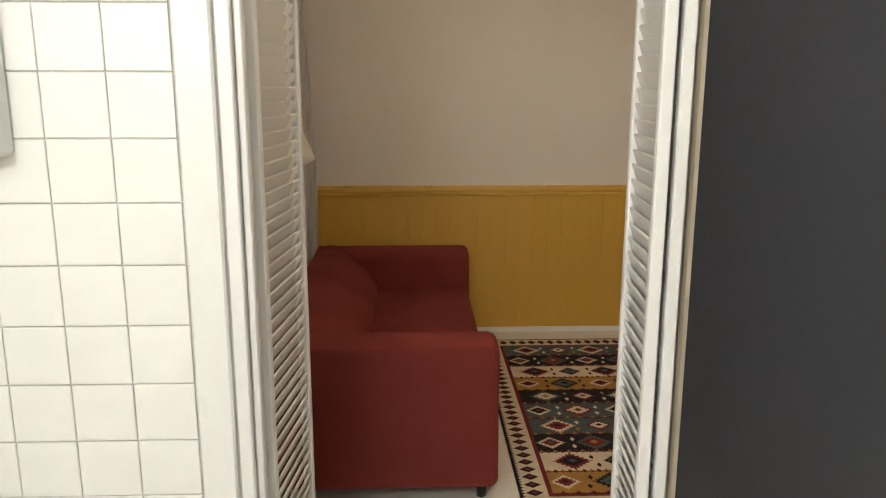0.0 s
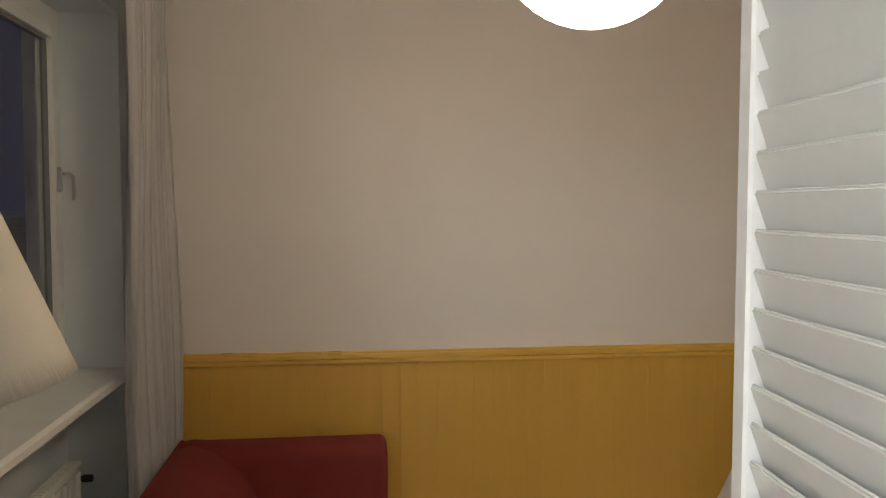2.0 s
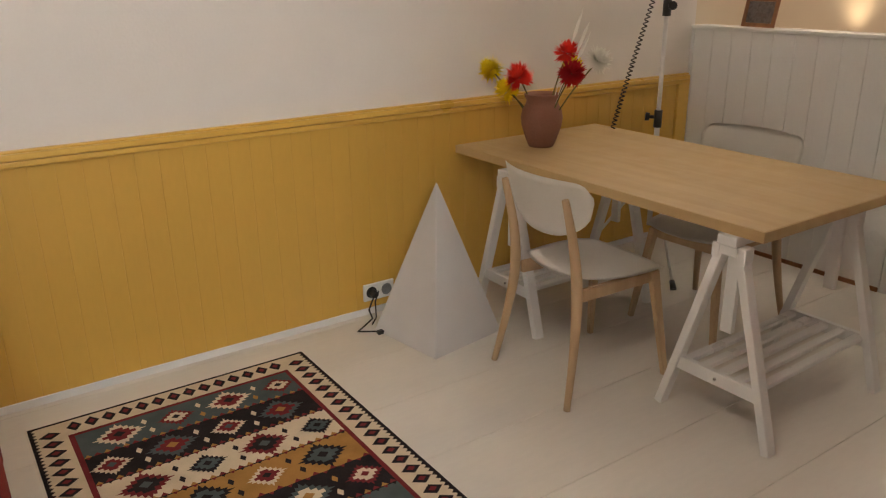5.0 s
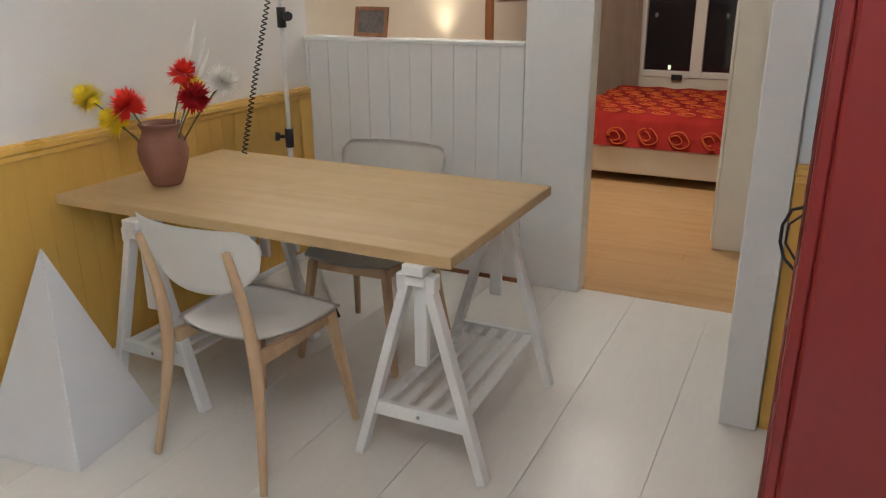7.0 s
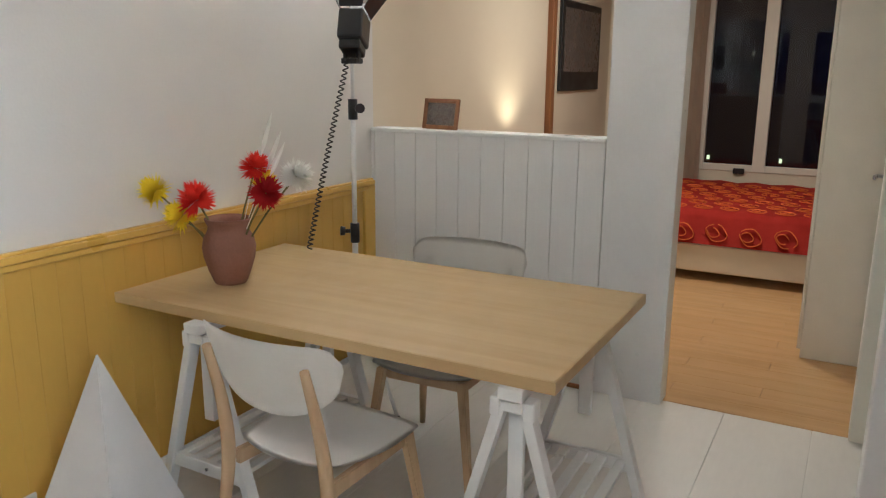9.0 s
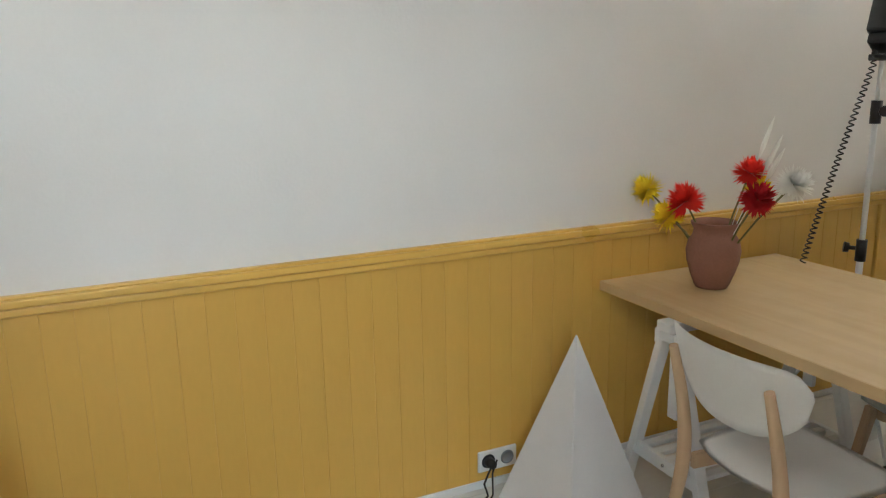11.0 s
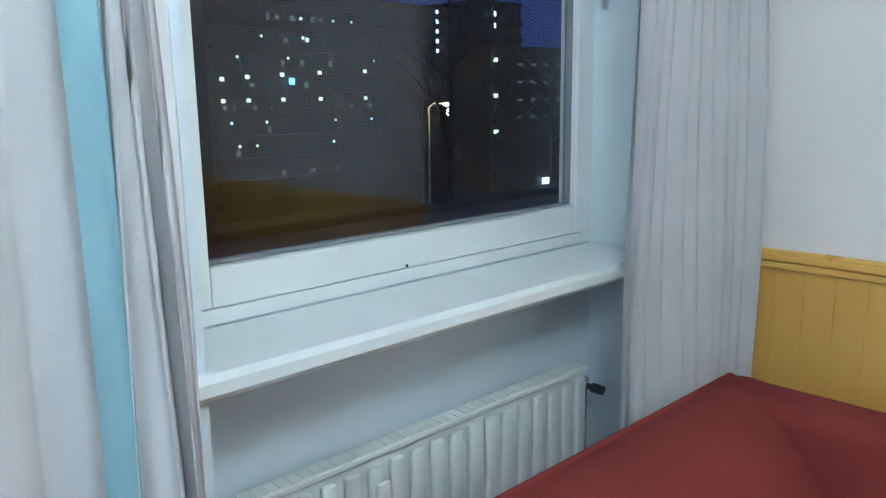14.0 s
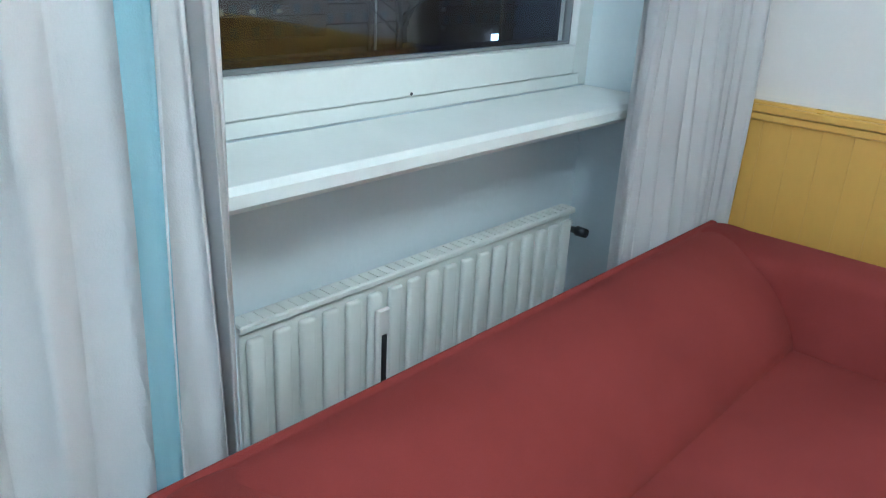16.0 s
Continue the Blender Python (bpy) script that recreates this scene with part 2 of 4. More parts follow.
def beam(bm, a, b, w, d, up=(0, 0, 1), bevel=0.003, w2=None, d2=None):
    """A straight bar from a to b, w wide and d deep, tapering to w2 by d2."""
    a, b = Vector(a), Vector(b)
    ax = (b - a).normalized()
    side = ax.cross(Vector(up))
    if side.length < 1e-4:
        side = ax.cross(Vector((1, 0, 0)))
    side.normalize()
    top = side.cross(ax)
    w2, d2 = w2 or w, d2 or d
    ring = []
    for p, ww, dd in ((a, w, d), (b, w2, d2)):
        ring.append([bm.verts.new(p + side * sx * ww / 2 + top * sy * dd / 2) for sx, sy in ((-1, -1), (1, -1), (1, 1), (-1, 1))])
    fs = [bm.faces.new(ring[0][::-1]), bm.faces.new(ring[1])]
    for i in range(4):
        j = (i + 1) % 4
        fs.append(bm.faces.new((ring[0][i], ring[0][j], ring[1][j], ring[1][i])))
    if bevel:
        bmesh.ops.bevel(bm, geom=list({e for f in fs for e in f.edges}), offset=bevel, segments=2, affect="EDGES")


def tube(bm, pts, r, n=8, closed_ends=True):
    """A round bar along points; r is a number or one for each point."""
    pts = [Vector(p) for p in pts]
    rs = r if isinstance(r, (list, tuple)) else [r] * len(pts)
    rings, ref = [], None
    for i, p in enumerate(pts):
        ax = (pts[min(i + 1, len(pts) - 1)] - pts[max(i - 1, 0)]).normalized()
        if ref is None:
            ref = ax.orthogonal().normalized()
        ref = (ref - ax * ref.dot(ax)).normalized()
        o = ax.cross(ref)
        rings.append([bm.verts.new(p + (ref * math.cos(2 * math.pi * k / n) + o * math.sin(2 * math.pi * k / n)) * rs[i]) for k in range(n)])
    for a, b in zip(rings, rings[1:]):
        for k in range(n):
            bm.faces.new((a[k], a[(k + 1) % n], b[(k + 1) % n], b[k])).smooth = True
    if closed_ends:
        bm.faces.new(rings[0][::-1])
        bm.faces.new(rings[-1])


def lathe(bm, profile, n=32, m=None, close=False):
    """A turned shape from (radius, height) pairs round the z axis."""
    m = m or Matrix()
    rings = [[bm.verts.new(m @ Vector((r * math.cos(2 * math.pi * k / n), r * math.sin(2 * math.pi * k / n), z))) for k in range(n)] for r, z in profile]
    for a, b in zip(rings, rings[1:]):
        for k in range(n):
            bm.faces.new((a[k], a[(k + 1) % n], b[(k + 1) % n], b[k])).smooth = True
    if close:
        bm.faces.new(rings[0][::-1])
        bm.faces.new(rings[-1])


def mesh_of(name, bm, mats, smooth=False):
    bmesh.ops.recalc_face_normals(bm, faces=bm.faces)
    me = bpy.data.meshes.new(name)
    bm.to_mesh(me)
    bm.free()
    for mt in (mats if isinstance(mats, (list, tuple)) else [mats]):
        me.materials.append(mt)
    if smooth:
        for p in me.polygons:
            p.use_smooth = True
    return me


def part(name, bm, mats, parent=None, label="", smooth=False, at=None):
    ob = new(name, mesh_of(name, bm, mats, smooth))
    if parent:
        ob.parent = parent
    if at is not None:
        ob.matrix_basis = at
    if label:
        tagged(ob, label)
    return ob


def thing(name, label, category, at=None, group="", kind=""):
    ob = new(name)
    ob.empty_display_size = 0.05
    if at is not None:
        ob.matrix_basis = at
    return tagged(ob, label, category, group, kind)


def blocks(name, mats, *rows, parent=None, bevel=0.0, label=""):
    bm = bmesh.new()
    for r in rows:
        box(bm, *r, bevel=bevel)
    return part(name, bm, mats, parent, label)


def setting(ob, label, category):
    return tagged(ob, label, category, kind="structure")


# ---------- the shell of the rooms ----------
CEIL = 2.75
XP = 5.07          # room face of the plank partition
YD = -3.08         # living-room face of the wall with the louvred doors
XW = 4.12          # face of the short wall beside the armoire
DADO = 0.955

floor = setting(blocks("floor", M_GAP, (-0.3, XP + 0.06, -5.9, 0.0, -0.12, -0.022)), "white-painted wooden board floor, worn and glossy", "floor")
setting(blocks("floor_bedroom", M_GAP, (XP + 0.06, 9.3, -3.6, 0.0, -0.12, -0.022)), "golden laminate bedroom floor", "floor")
wall_north = setting(blocks("wall_north", M_PLASTER, (-0.3, XP + 0.02, 0.0, 0.15, -0.12, CEIL)), "smooth off-white painted wall above yellow wainscot", "wall")
setting(blocks("wall_bedroom_north", M_CREAM, (XP + 0.02, 9.5, 0.0, 0.15, -0.12, CEIL)), "cream painted bedroom wall", "wall")
setting(blocks("ceiling", M_CEIL, (-0.3, 9.5, -5.9, 0.15, CEIL, CEIL + 0.15)), "plain white ceiling", "ceiling")

# window wall with its niche
NY0, NY1 = -1.80, -0.40
setting(blocks("wall_west", M_BLUEWHITE,
               (-0.085, 0.23, NY1, 0.0, -0.022, CEIL), (-0.085, 0.23, YD, NY0, -0.022, CEIL),
               (-0.085, 0.0, NY0, NY1, -0.022, 0.93), (-0.085, -0.0055, NY0, NY1, 0.93, 0.9848), (-0.085, 0.23, NY0, NY1, 2.42, CEIL)),
        "pale blue painted window wall with radiator niche", "wall")

# wall with the louvred doors, seen from the kitchen side too
OX0, OX1 = 0.615, 1.55
YK = YD - 0.12
setting(blocks("wall_south", M_PLASTER, (-0.3, OX0 - 0.02, YK, YD, -0.022, CEIL), (OX1 + 0.02, 2.3, YK, YD, -0.022, CEIL), (OX0 - 0.02, OX1 + 0.02, YK, YD, 2.12, CEIL)),
        "white painted wall around the louvred doors", "wall")
setting(blocks("wall_south_far", M_PLASTER, (2.3, XW, -3.7, -3.6, -0.022, CEIL), (2.3, 2.4, -3.6, YK, -0.022, CEIL)), "white painted wall behind the armoire", "wall")
setting(blocks("wall_side", M_BLUEWHITE, (XW, XW + 0.12, -3.6, -2.415, -0.022, CEIL)), "pale blue painted wall end above yellow wainscot", "wall")
setting(blocks("wall_hall", M_CREAM, (XW, 9.5, -3.7, -3.6, -0.022, CEIL)), "cream painted hall wall", "wall")
setting(blocks("wall_east", M_CREAM, (9.3, 9.5, -3.6, -2.55, -0.022, CEIL), (9.3, 9.5, -0.85, 0.0, -0.022, CEIL),
               (9.3, 9.5, -2.55, -0.85, -0.022, 0.62), (9.3, 9.5, -2.55, -0.85, 2.3, CEIL)), "cream painted bedroom window wall", "wall")
# kitchen
setting(blocks("wall_kitchen", M_PLASTER, (-0.3, 2.4, -5.9, -5.8, -0.022, CEIL), (-0.3, -0.2, -5.8, YK, -0.022, CEIL), (2.3, 2.4, -5.8, -3.7, -0.022, CEIL)),
        "white painted kitchen wall", "wall")

# wainscot boards on the long wall
bm = bmesh.new()
box(bm, 0, 0.0888, -0.014, 0.0, 0.02, DADO - 0.05, 0.0011)
board_mesh = mesh_of("wainscot_board", bm, M_YELLOW)
setting(blocks("wainscot", M_YELLOW, (0.23, XP - 0.11, -0.005, -0.001, 0.0, DADO - 0.03), parent=None), "yellow-painted vertical board wainscot", "wainscot")
wains = bpy.data.objects["wainscot"]
x = 0.24
while x < XP - 0.13:
    o = new("board", board_mesh)
    o.parent = wains
    o.location = (x, -0.002, 0)
    x += 0.089
bm = bmesh.new()
for y, z0, z1 in ((-0.028, DADO - 0.055, DADO - 0.032), (-0.036, DADO - 0.030, DADO - 0.006), (-0.026, DADO - 0.008, DADO + 0.004)):
    box(bm, 0.235, XP - 0.02, y, 0, z0, z1, 0.005, 2)
setting(part("trim_dado_rail", bm, M_YELLOW2), "yellow moulded dado rail", "trim")
setting(blocks("trim_corner", M_YELLOW2, (XP - 0.10, XP - 0.004, -0.024, -0.001, 0.0, DADO - 0.032), bevel=0.004), "yellow upright corner board", "trim")
setting(blocks("baseboard", M_WHITE, (0.235, XP - 0.105, -0.024, -0.0165, 0.0, 0.032), bevel=0.002), "low white-painted skirting board", "baseboard")

# floor boards run along the long wall
bm = bmesh.new()
box(bm, -0.02, XP + 0.058, 0.0007, 0.3643, -0.022, 0.0, 0.0011)
plank_mesh = mesh_of("floor_board", bm, M_FLOOR)
for i in range(16):
    o = new("floor_board", plank_mesh)
    o.parent = floor
    o.location = (0, -0.055 - 0.365 * (i + 1), 0)
blocks("floor_board", M_FLOOR, (-0.02, XP + 0.058, -0.0543, -0.0005, -0.022, 0.0), parent=floor)
bm = bmesh.new()
box(bm, 0.0006, 0.1294, -1.1994, -0.0006, -0.022, 0.0, 0.001)
lam_mesh = mesh_of("laminate", bm, M_BEDFLOOR)
bfloor = bpy.data.objects["floor_bedroom"]
for i in range(32):
    for j in range(-1, 3):
        y = -1.2 * j - 0.4 * (i % 3)
        if y > 0.0 or y - 1.2 < -3.61:
            continue
        o = new("laminate_board", lam_mesh)
        o.parent = bfloor
        o.location = (XP + 0.062 + 0.13 * i, y, 0)
    off = 0.4 * (i % 3)
    for y0, y1 in ((-off, 0.0), (-3.6, -1.2 * int((3.6 - off) / 1.2 + 0.001) - off)):
        if y1 - y0 > 0.01:
            bm = bmesh.new()
            box(bm, 0.0006, 0.1294, y0 + 0.0006, y1 - 0.0006, -0.022, 0.0, 0.001)
            part("laminate_board", bm, M_BEDFLOOR, bfloor, at=pose(XP + 0.062 + 0.13 * i, 0, 0))

# plank partition between living room and bedroom
LEDGE = 1.225
PE = -1.60
part_wall = setting(blocks("wall_partition", M_GAP, (XP + 0.012, XP + 0.10, -1.27, -0.0, 0.0, LEDGE - 0.03)), "half-height white plank partition with open upper part", "partition")
y = -0.03
bm = bmesh.new()
box(bm, 0, 0.014, -0.1240, 0, 0.0, LEDGE - 0.02, 0.0025)
pl = mesh_of("plank", bm, M_WHITE)
for i in range(10):
    o = new("plank", pl)
    o.parent = part_wall
    o.location = (XP - 0.002, -0.022 - 0.125 * i, 0)
blocks("ledge", M_WHITE, (XP - 0.008, XP + 0.125, -1.272, -0.0, LEDGE - 0.02, LEDGE), parent=part_wall, bevel=0.003)
blocks("skirting", M_FRAMEWOOD, (XP - 0.012, XP - 0.003, -1.27, -0.12, 0.0, 0.022), parent=part_wall, label="thin brown wooden strip")
blocks("corner_post", M_WHITE, (XP - 0.006, XP + 0.06, -0.021, -0.001, 0.0, LEDGE - 0.022), parent=part_wall, bevel=0.002)
blocks("post", M_WHITE, (XP - 0.006, XP + 0.12, PE, -1.275, 0.0, CEIL), parent=part_wall, bevel=0.004)
blocks("header", M_WHITE, (XP, XP + 0.10, -1.274, 0.0, 2.25, CEIL), parent=part_wall)
blocks("door_header", M_WHITE, (XP, XP + 0.10, -2.50, PE - 0.002, 2.12, CEIL), parent=part_wall)
# the far jamb of the bedroom doorway
setting(blocks("trim_bedroom_jamb", M_DOORW, (XP + 0.02, XP + 0.16, -2.52, -2.385, 0.0, 2.12), (XP + 0.02, XP + 0.14, -3.6, -2.522, 0.0, CEIL), bevel=0.004), "cream-painted bedroom door jamb", "door frame")

# ---------- louvred folding doors and their frame ----------
door_frame = thing("door_frame", "white-painted frame of the kitchen doorway", "door frame", kind="structure")
blocks("jamb", M_WHITE, (OX0 - 0.02, OX0 + 0.012, YK - 0.004, YD + 0.004, 0.0, 2.12), parent=door_frame, bevel=0.003)
blocks("jamb", M_WHITE, (OX1 - 0.012, OX1 + 0.02, YK - 0.004, YD + 0.004, 0.0, 2.12), parent=door_frame, bevel=0.003)
blocks("architrave", M_WHITE, (OX0 - 0.10, OX0 - 0.022, YK - 0.022, YK - 0.001, 0.0, 2.2), parent=door_frame, bevel=0.005)
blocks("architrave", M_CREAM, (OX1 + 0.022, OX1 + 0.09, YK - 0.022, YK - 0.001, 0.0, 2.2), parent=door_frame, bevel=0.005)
blocks("stop_bead", M_WHITE, (OX0 + 0.013, OX0 + 0.03, YK + 0.02, YK + 0.05, 0.0, 2.12), (OX0 + 0.013, OX0 + 0.024, YK + 0.06, YK + 0.085, 0.0, 2.12), parent=door_frame, bevel=0.003)
blocks("stop_bead", M_WHITE, (OX1 - 0.03, OX1 - 0.013, YK + 0.02, YK + 0.05, 0.0, 2.12), parent=door_frame, bevel=0.003)


def louvre_leaf(width, label, at):
    """One louvred leaf standing on the floor: stiles, rails and sloping slats, hinge side at the origin."""
    leaf = thing("louvred_door", label, "louvred door", at=at, group="folding louvred doors")
    h, t, s = 2.08, 0.026, 0.026
    blocks("stile", M_WHITE, (0, s, -t / 2, t / 2, 0.012, h), parent=leaf, bevel=0.003)
    blocks("stile", M_WHITE, (width - s, width, -t / 2, t / 2, 0.012, h), parent=leaf, bevel=0.003)
    for z0, z1 in ((0.012, 0.11), (h - 0.08, h)):
        blocks("rail", M_WHITE, (s + 0.001, width - s - 0.001, -t / 2 + 0.002, t / 2 - 0.002, z0, z1), parent=leaf, bevel=0.002)
    bm = bmesh.new()
    beam(bm, (s + 0.001, 0, 0), (width - s - 0.001, 0, 0), 0.043, 0.006, up=(0, -0.94, -0.34), bevel=0.002)
    me = mesh_of("slat", bm, M_LOUVRE)
    z = 0.135
    while z < h - 0.09:
        o = new("slat", me)
        o.parent = leaf
        o.location = (0, 0, z)
        z += 0.034
    return leaf


louvre_leaf(0.36, "white louvred folding door leaf, opened into the room", pose(0.640, -3.09, 0, 0, 0, 83.0))
louvre_leaf(0.275, "white louvred folding door leaf, folded back at its jamb", pose(1.503, -3.03, 0, 0, 0, -94))
louvre_leaf(0.26, "white louvred folding door leaf, folded behind the first", pose(1.534, -3.035, 0, 0, 0, -92))

# dark door of the kitchen, standing open
dd = thing("kitchen_door", "slate-dark painted door standing open in the kitchen", "door", at=pose(1.51, -3.47, 0, 0, 0, -81))
blocks("leaf", M_DARKDOOR, (0, 0.78, -0.02, 0.02, 0.01, 2.05), parent=dd, bevel=0.004)
blocks("latch_plate", M_STEEL, (-0.003, -0.0005, -0.012, 0.012, 0.98, 1.10), parent=dd, label="steel latch plate")

# kitchen tiles
tile_wall = setting(blocks("wall_tiled", M_GROUT, (-0.199, OX0 - 0.102, YK - 0.012, YK - 0.001, 0.0, 2.15)), "square white glazed kitchen wall tiles", "tiled wall")
bm = bmesh.new()
box(bm, 0.001, 0.131, -0.007, 0.004, 0.001, 0.131, 0.0025, 2)
tile_me = mesh_of("tile", bm, M_TILE)
for i in range(5):
    for j in range(16):
        o = new("tile", tile_me)
        o.parent = tile_wall
        o.location = (OX0 - 0.102 - 0.132 * (i + 1), YK - 0.0125, 0.03 + 0.132 * j)
wb = thing("wall_box", "white wall-hung box beside the kitchen tiles", "box")
blocks("body", M_WHITE, (-0.19, 0.19, YK - 0.10, YK - 0.021, 1.45, 2.05), parent=wb, bevel=0.008)

# ---------- window, sill, radiator ----------
win = thing("window_1", "white-painted wooden window with dark evening view", "window", kind="structure")
GY0, GY1, GZ0, GZ1 = -1.67, -0.49, 1.105, 2.30
bm = bmesh.new()
for r in ((NY0, GY0 - 0.055, 0.985, 2.42), (GY1 + 0.045, NY1, 0.985, 2.42), (GY0 - 0.055, GY1 + 0.045, 0.985, 1.022), (GY0 - 0.055, GY1 + 0.045, GZ1 + 0.05, 2.42)):
    box(bm, -0.075, 0.0, *r, 0.003)
part("outer_frame", bm, M_FRAME, win)
bm = bmesh.new()
for r in ((GY0 - 0.053, GY0, 1.024, GZ1 + 0.048), (GY1, GY1 + 0.043, 1.024, GZ1 + 0.048), (GY0, GY1, 1.024, GZ0), (GY0, GY1, GZ1, GZ1 + 0.048)):
    box(bm, -0.06, 0.009, *r, 0.004, 2)
part("sash", bm, M_FRAME, win)
bm = bmesh.new()
for r in ((GY0 + 0.001, GY0 + 0.008, GZ0 + 0.001, GZ1 - 0.001), (GY1 - 0.008, GY1 - 0.001, GZ0 + 0.001, GZ1 - 0.001), (GY0 + 0.008, GY1 - 0.008, GZ0 + 0.001, GZ0 + 0.009), (GY0 + 0.008, GY1 - 0.008, GZ1 - 0.009, GZ1 - 0.001)):
    box(bm, -0.04, -0.012, *r, 0.001)
part("glazing_bead", bm, M_BEAD, win, "grey rubber glazing bead")
pane = blocks("pane", M_GLASS, (-0.032, -0.026, GY0 + 0.001, GY1 - 0.001, GZ0 + 0.001, GZ1 - 0.001), parent=win)
pane.visible_shadow = False
bm = bmesh.new()
tube(bm, [(0.006, -1.163, 1.030), (0.011, -1.163, 1.030)], 0.004, 8)
part("screw", bm, M_BLACK, win)
latch = bmesh.new()
box(latch, 0.0092, 0.026, GY1 + 0.012, GY1 + 0.03, 1.70, 1.80, 0.003)
tube(latch, [(0.026, GY1 + 0.02, 1.775), (0.05, GY1 + 0.03, 1.775), (0.058, GY1 + 0.05, 1.765), (0.058, GY1 + 0.062, 1.71), (0.055, GY1 + 0.062, 1.67)], 0.007, 8)
part("handle", latch, M_STEEL, win, "old grey metal window catch")
setting(blocks("window_sill", M_FRAME, (-0.005, 0.262, NY0 - 0.05, NY1 - 0.002, 0.938, 0.984), bevel=0.012), "white-painted deep wooden window sill", "window sill")

rad = thing("radiator", "white enamelled ribbed panel radiator under the window", "radiator")
RY0, RY1, RZ0, RZ1 = -1.70, -0.525, 0.12, 0.632
bm = bmesh.new()
box(bm, 0.045, 0.078, RY0, RY1, RZ0, RZ1, 0.006, 2)
part("panel", bm, M_RAD, rad)
bm = bmesh.new()
box(bm, 0, 0.018, -0.021, 0.021, RZ0 + 0.03, RZ1 - 0.03, 0.0085, 3)
rib = mesh_of("rib", bm, M_RAD, True)
n = 18
for i in range(n):
    o = new("rib", rib)
    o.parent = rad
    o.location = (0.0785, RY0 + (i + 0.5) * (RY1 - RY0) / n, 0)
bm = bmesh.new()
box(bm, 0.04, 0.094, RY0 - 0.004, RY1 + 0.004, RZ1 - 0.012, RZ1 + 0.006, 0.004)
for i in range(40):
    y = RY0 + 0.03 + i * (RY1 - RY0 - 0.06) / 39
    box(bm, 0.05, 0.088, y - 0.004, y + 0.004, RZ1 + 0.006, RZ1 + 0.008)
part("top_grille", bm, M_RAD, rad)
meter = blocks("heat_meter", M_SOCKET, (0.0975, 0.112, -1.352, -1.312, 0.36, 0.565), parent=rad, bevel=0.004)
blocks("scale_window", M_BLACK, (0.1125, 0.114, -1.34, -1.324, 0.375, 0.50), parent=meter, label="dark glass scale tube")
blocks("bracket", M_RAD, (0.001, 0.044, RY1 - 0.18, RY1 - 0.15, 0.2, 0.55), parent=rad)
bm = bmesh.new()
tube(bm, [(0.06, RY1 + 0.001, 0.575), (0.06, RY1 + 0.035, 0.575)], 0.011, 10)
tube(bm, [(0.06, RY1 + 0.03, 0.575), (0.06, RY1 + 0.03, 0.0)], 0.008, 8)
part("pipe", bm, M_STEEL, rad)
bm = bmesh.new()
tube(bm, [(0.07, RY1 + 0.03, 0.555), (0.085, RY1 + 0.03, 0.555), (0.09, RY1 + 0.03, 0.555), (0.125, RY1 + 0.03, 0.555)], [0.010, 0.011, 0.016, 0.014], 12)
part("valve_knob", bm, M_BLACK, rad, "black thermostat knob")


def curtain(name, mats, y0, y1, xc, depth, folds, label, seed, gather=1.0, z0=0.03, z1=2.62):
    """A hanging cloth in uneven folds that open out towards the hem."""
    rnd = random.Random(seed)
    ph = [rnd.uniform(-0.5, 0.5) for _ in range(4)]
    nu, nz = folds * 10, 26
    bm = bmesh.new()
    grid = []
    for k in range(nz + 1):
        v = k / nz
        z = z1 + (z0 - z1) * v
        row = []
        for i in range(nu + 1):
            u = i / nu
            a = 2 * math.pi * folds * u + ph[0] + 1.5 * math.sin(3.1 * u * math.pi + ph[1]) + 0.8 * math.sin(8.7 * u + 3 * ph[2]) + 0.9 * v * math.sin(5 * u + 2.4 * v + ph[2])
            amp = depth * (0.55 + 0.45 * v) * (0.7 + 0.3 * math.sin(7.3 * u + ph[3]) + 0.22 * math.sin(19 * u + 4 * v))
            x = xc + amp * math.sin(a) + 0.012 * math.sin(2.2 * v * math.pi + 4 * u)
            mid = (y0 + y1) / 2
            y = mid + (y0 + (y1 - y0) * u - mid) * (gather + (1 - gather) * v) + 0.25 * depth * math.sin(2 * a + 0.4) + 0.012 * math.sin(4.3 * v + 6 * u + ph[1])
            row.append(bm.verts.new((x, y, z)))
        grid.append(row)
    for a, b in zip(grid, grid[1:]):
        for i in range(nu):
            bm.faces.new((a[i], a[i + 1], b[i + 1], b[i])).smooth = True
    bmesh.ops.solidify(bm, geom=bm.faces[:], thickness=0.0015)
    ob = part(name, bm, mats, smooth=True)
    return tagged(ob, label, "curtain", "window curtains")


curtain("curtain", M_CURTAIN, -0.72, -0.025, 0.35, 0.045, 10, "white cotton curtain hanging in folds beside the window", 3)
curtain("curtain", M_CURTAIN, -1.965, -1.865, 0.335, 0.028, 3, "narrow white curtain fold drawn beside the window", 5)
curtain("curtain", M_CURTBLUE, -2.03, -1.967, 0.32, 0.01, 1, "light blue cotton curtain strip", 6)
curtain("curtain", M_CURTAIN, -2.85, -2.035, 0.335, 0.035, 6, "wide white cotton curtain hanging beside the window", 9)
bm = bmesh.new()
tube(bm, [(0.34, -3.0, 2.63), (0.34, -0.01, 2.63)], 0.012, 10)
rail = tagged(part("curtain_rail", bm, M_WHITE), "white curtain rail above the window", "curtain rail")
for yy in (-2.9, -1.6, -0.2):
    blocks("bracket", M_WHITE, (0.231, 0.329, yy - 0.01, yy + 0.01, 2.62, 2.64), parent=rail)

# ---------- sofa ----------
SX0, SX1, SY0, SY1, SH = 0.425, 1.31, -2.11, -0.29, 0.648
sofa = thing("sofa", "dark red cloth two-seat sofa with low square arms", "sofa", at=pose(SX0, SY0, 0))
W, D = SY1 - SY0, SX1 - SX0


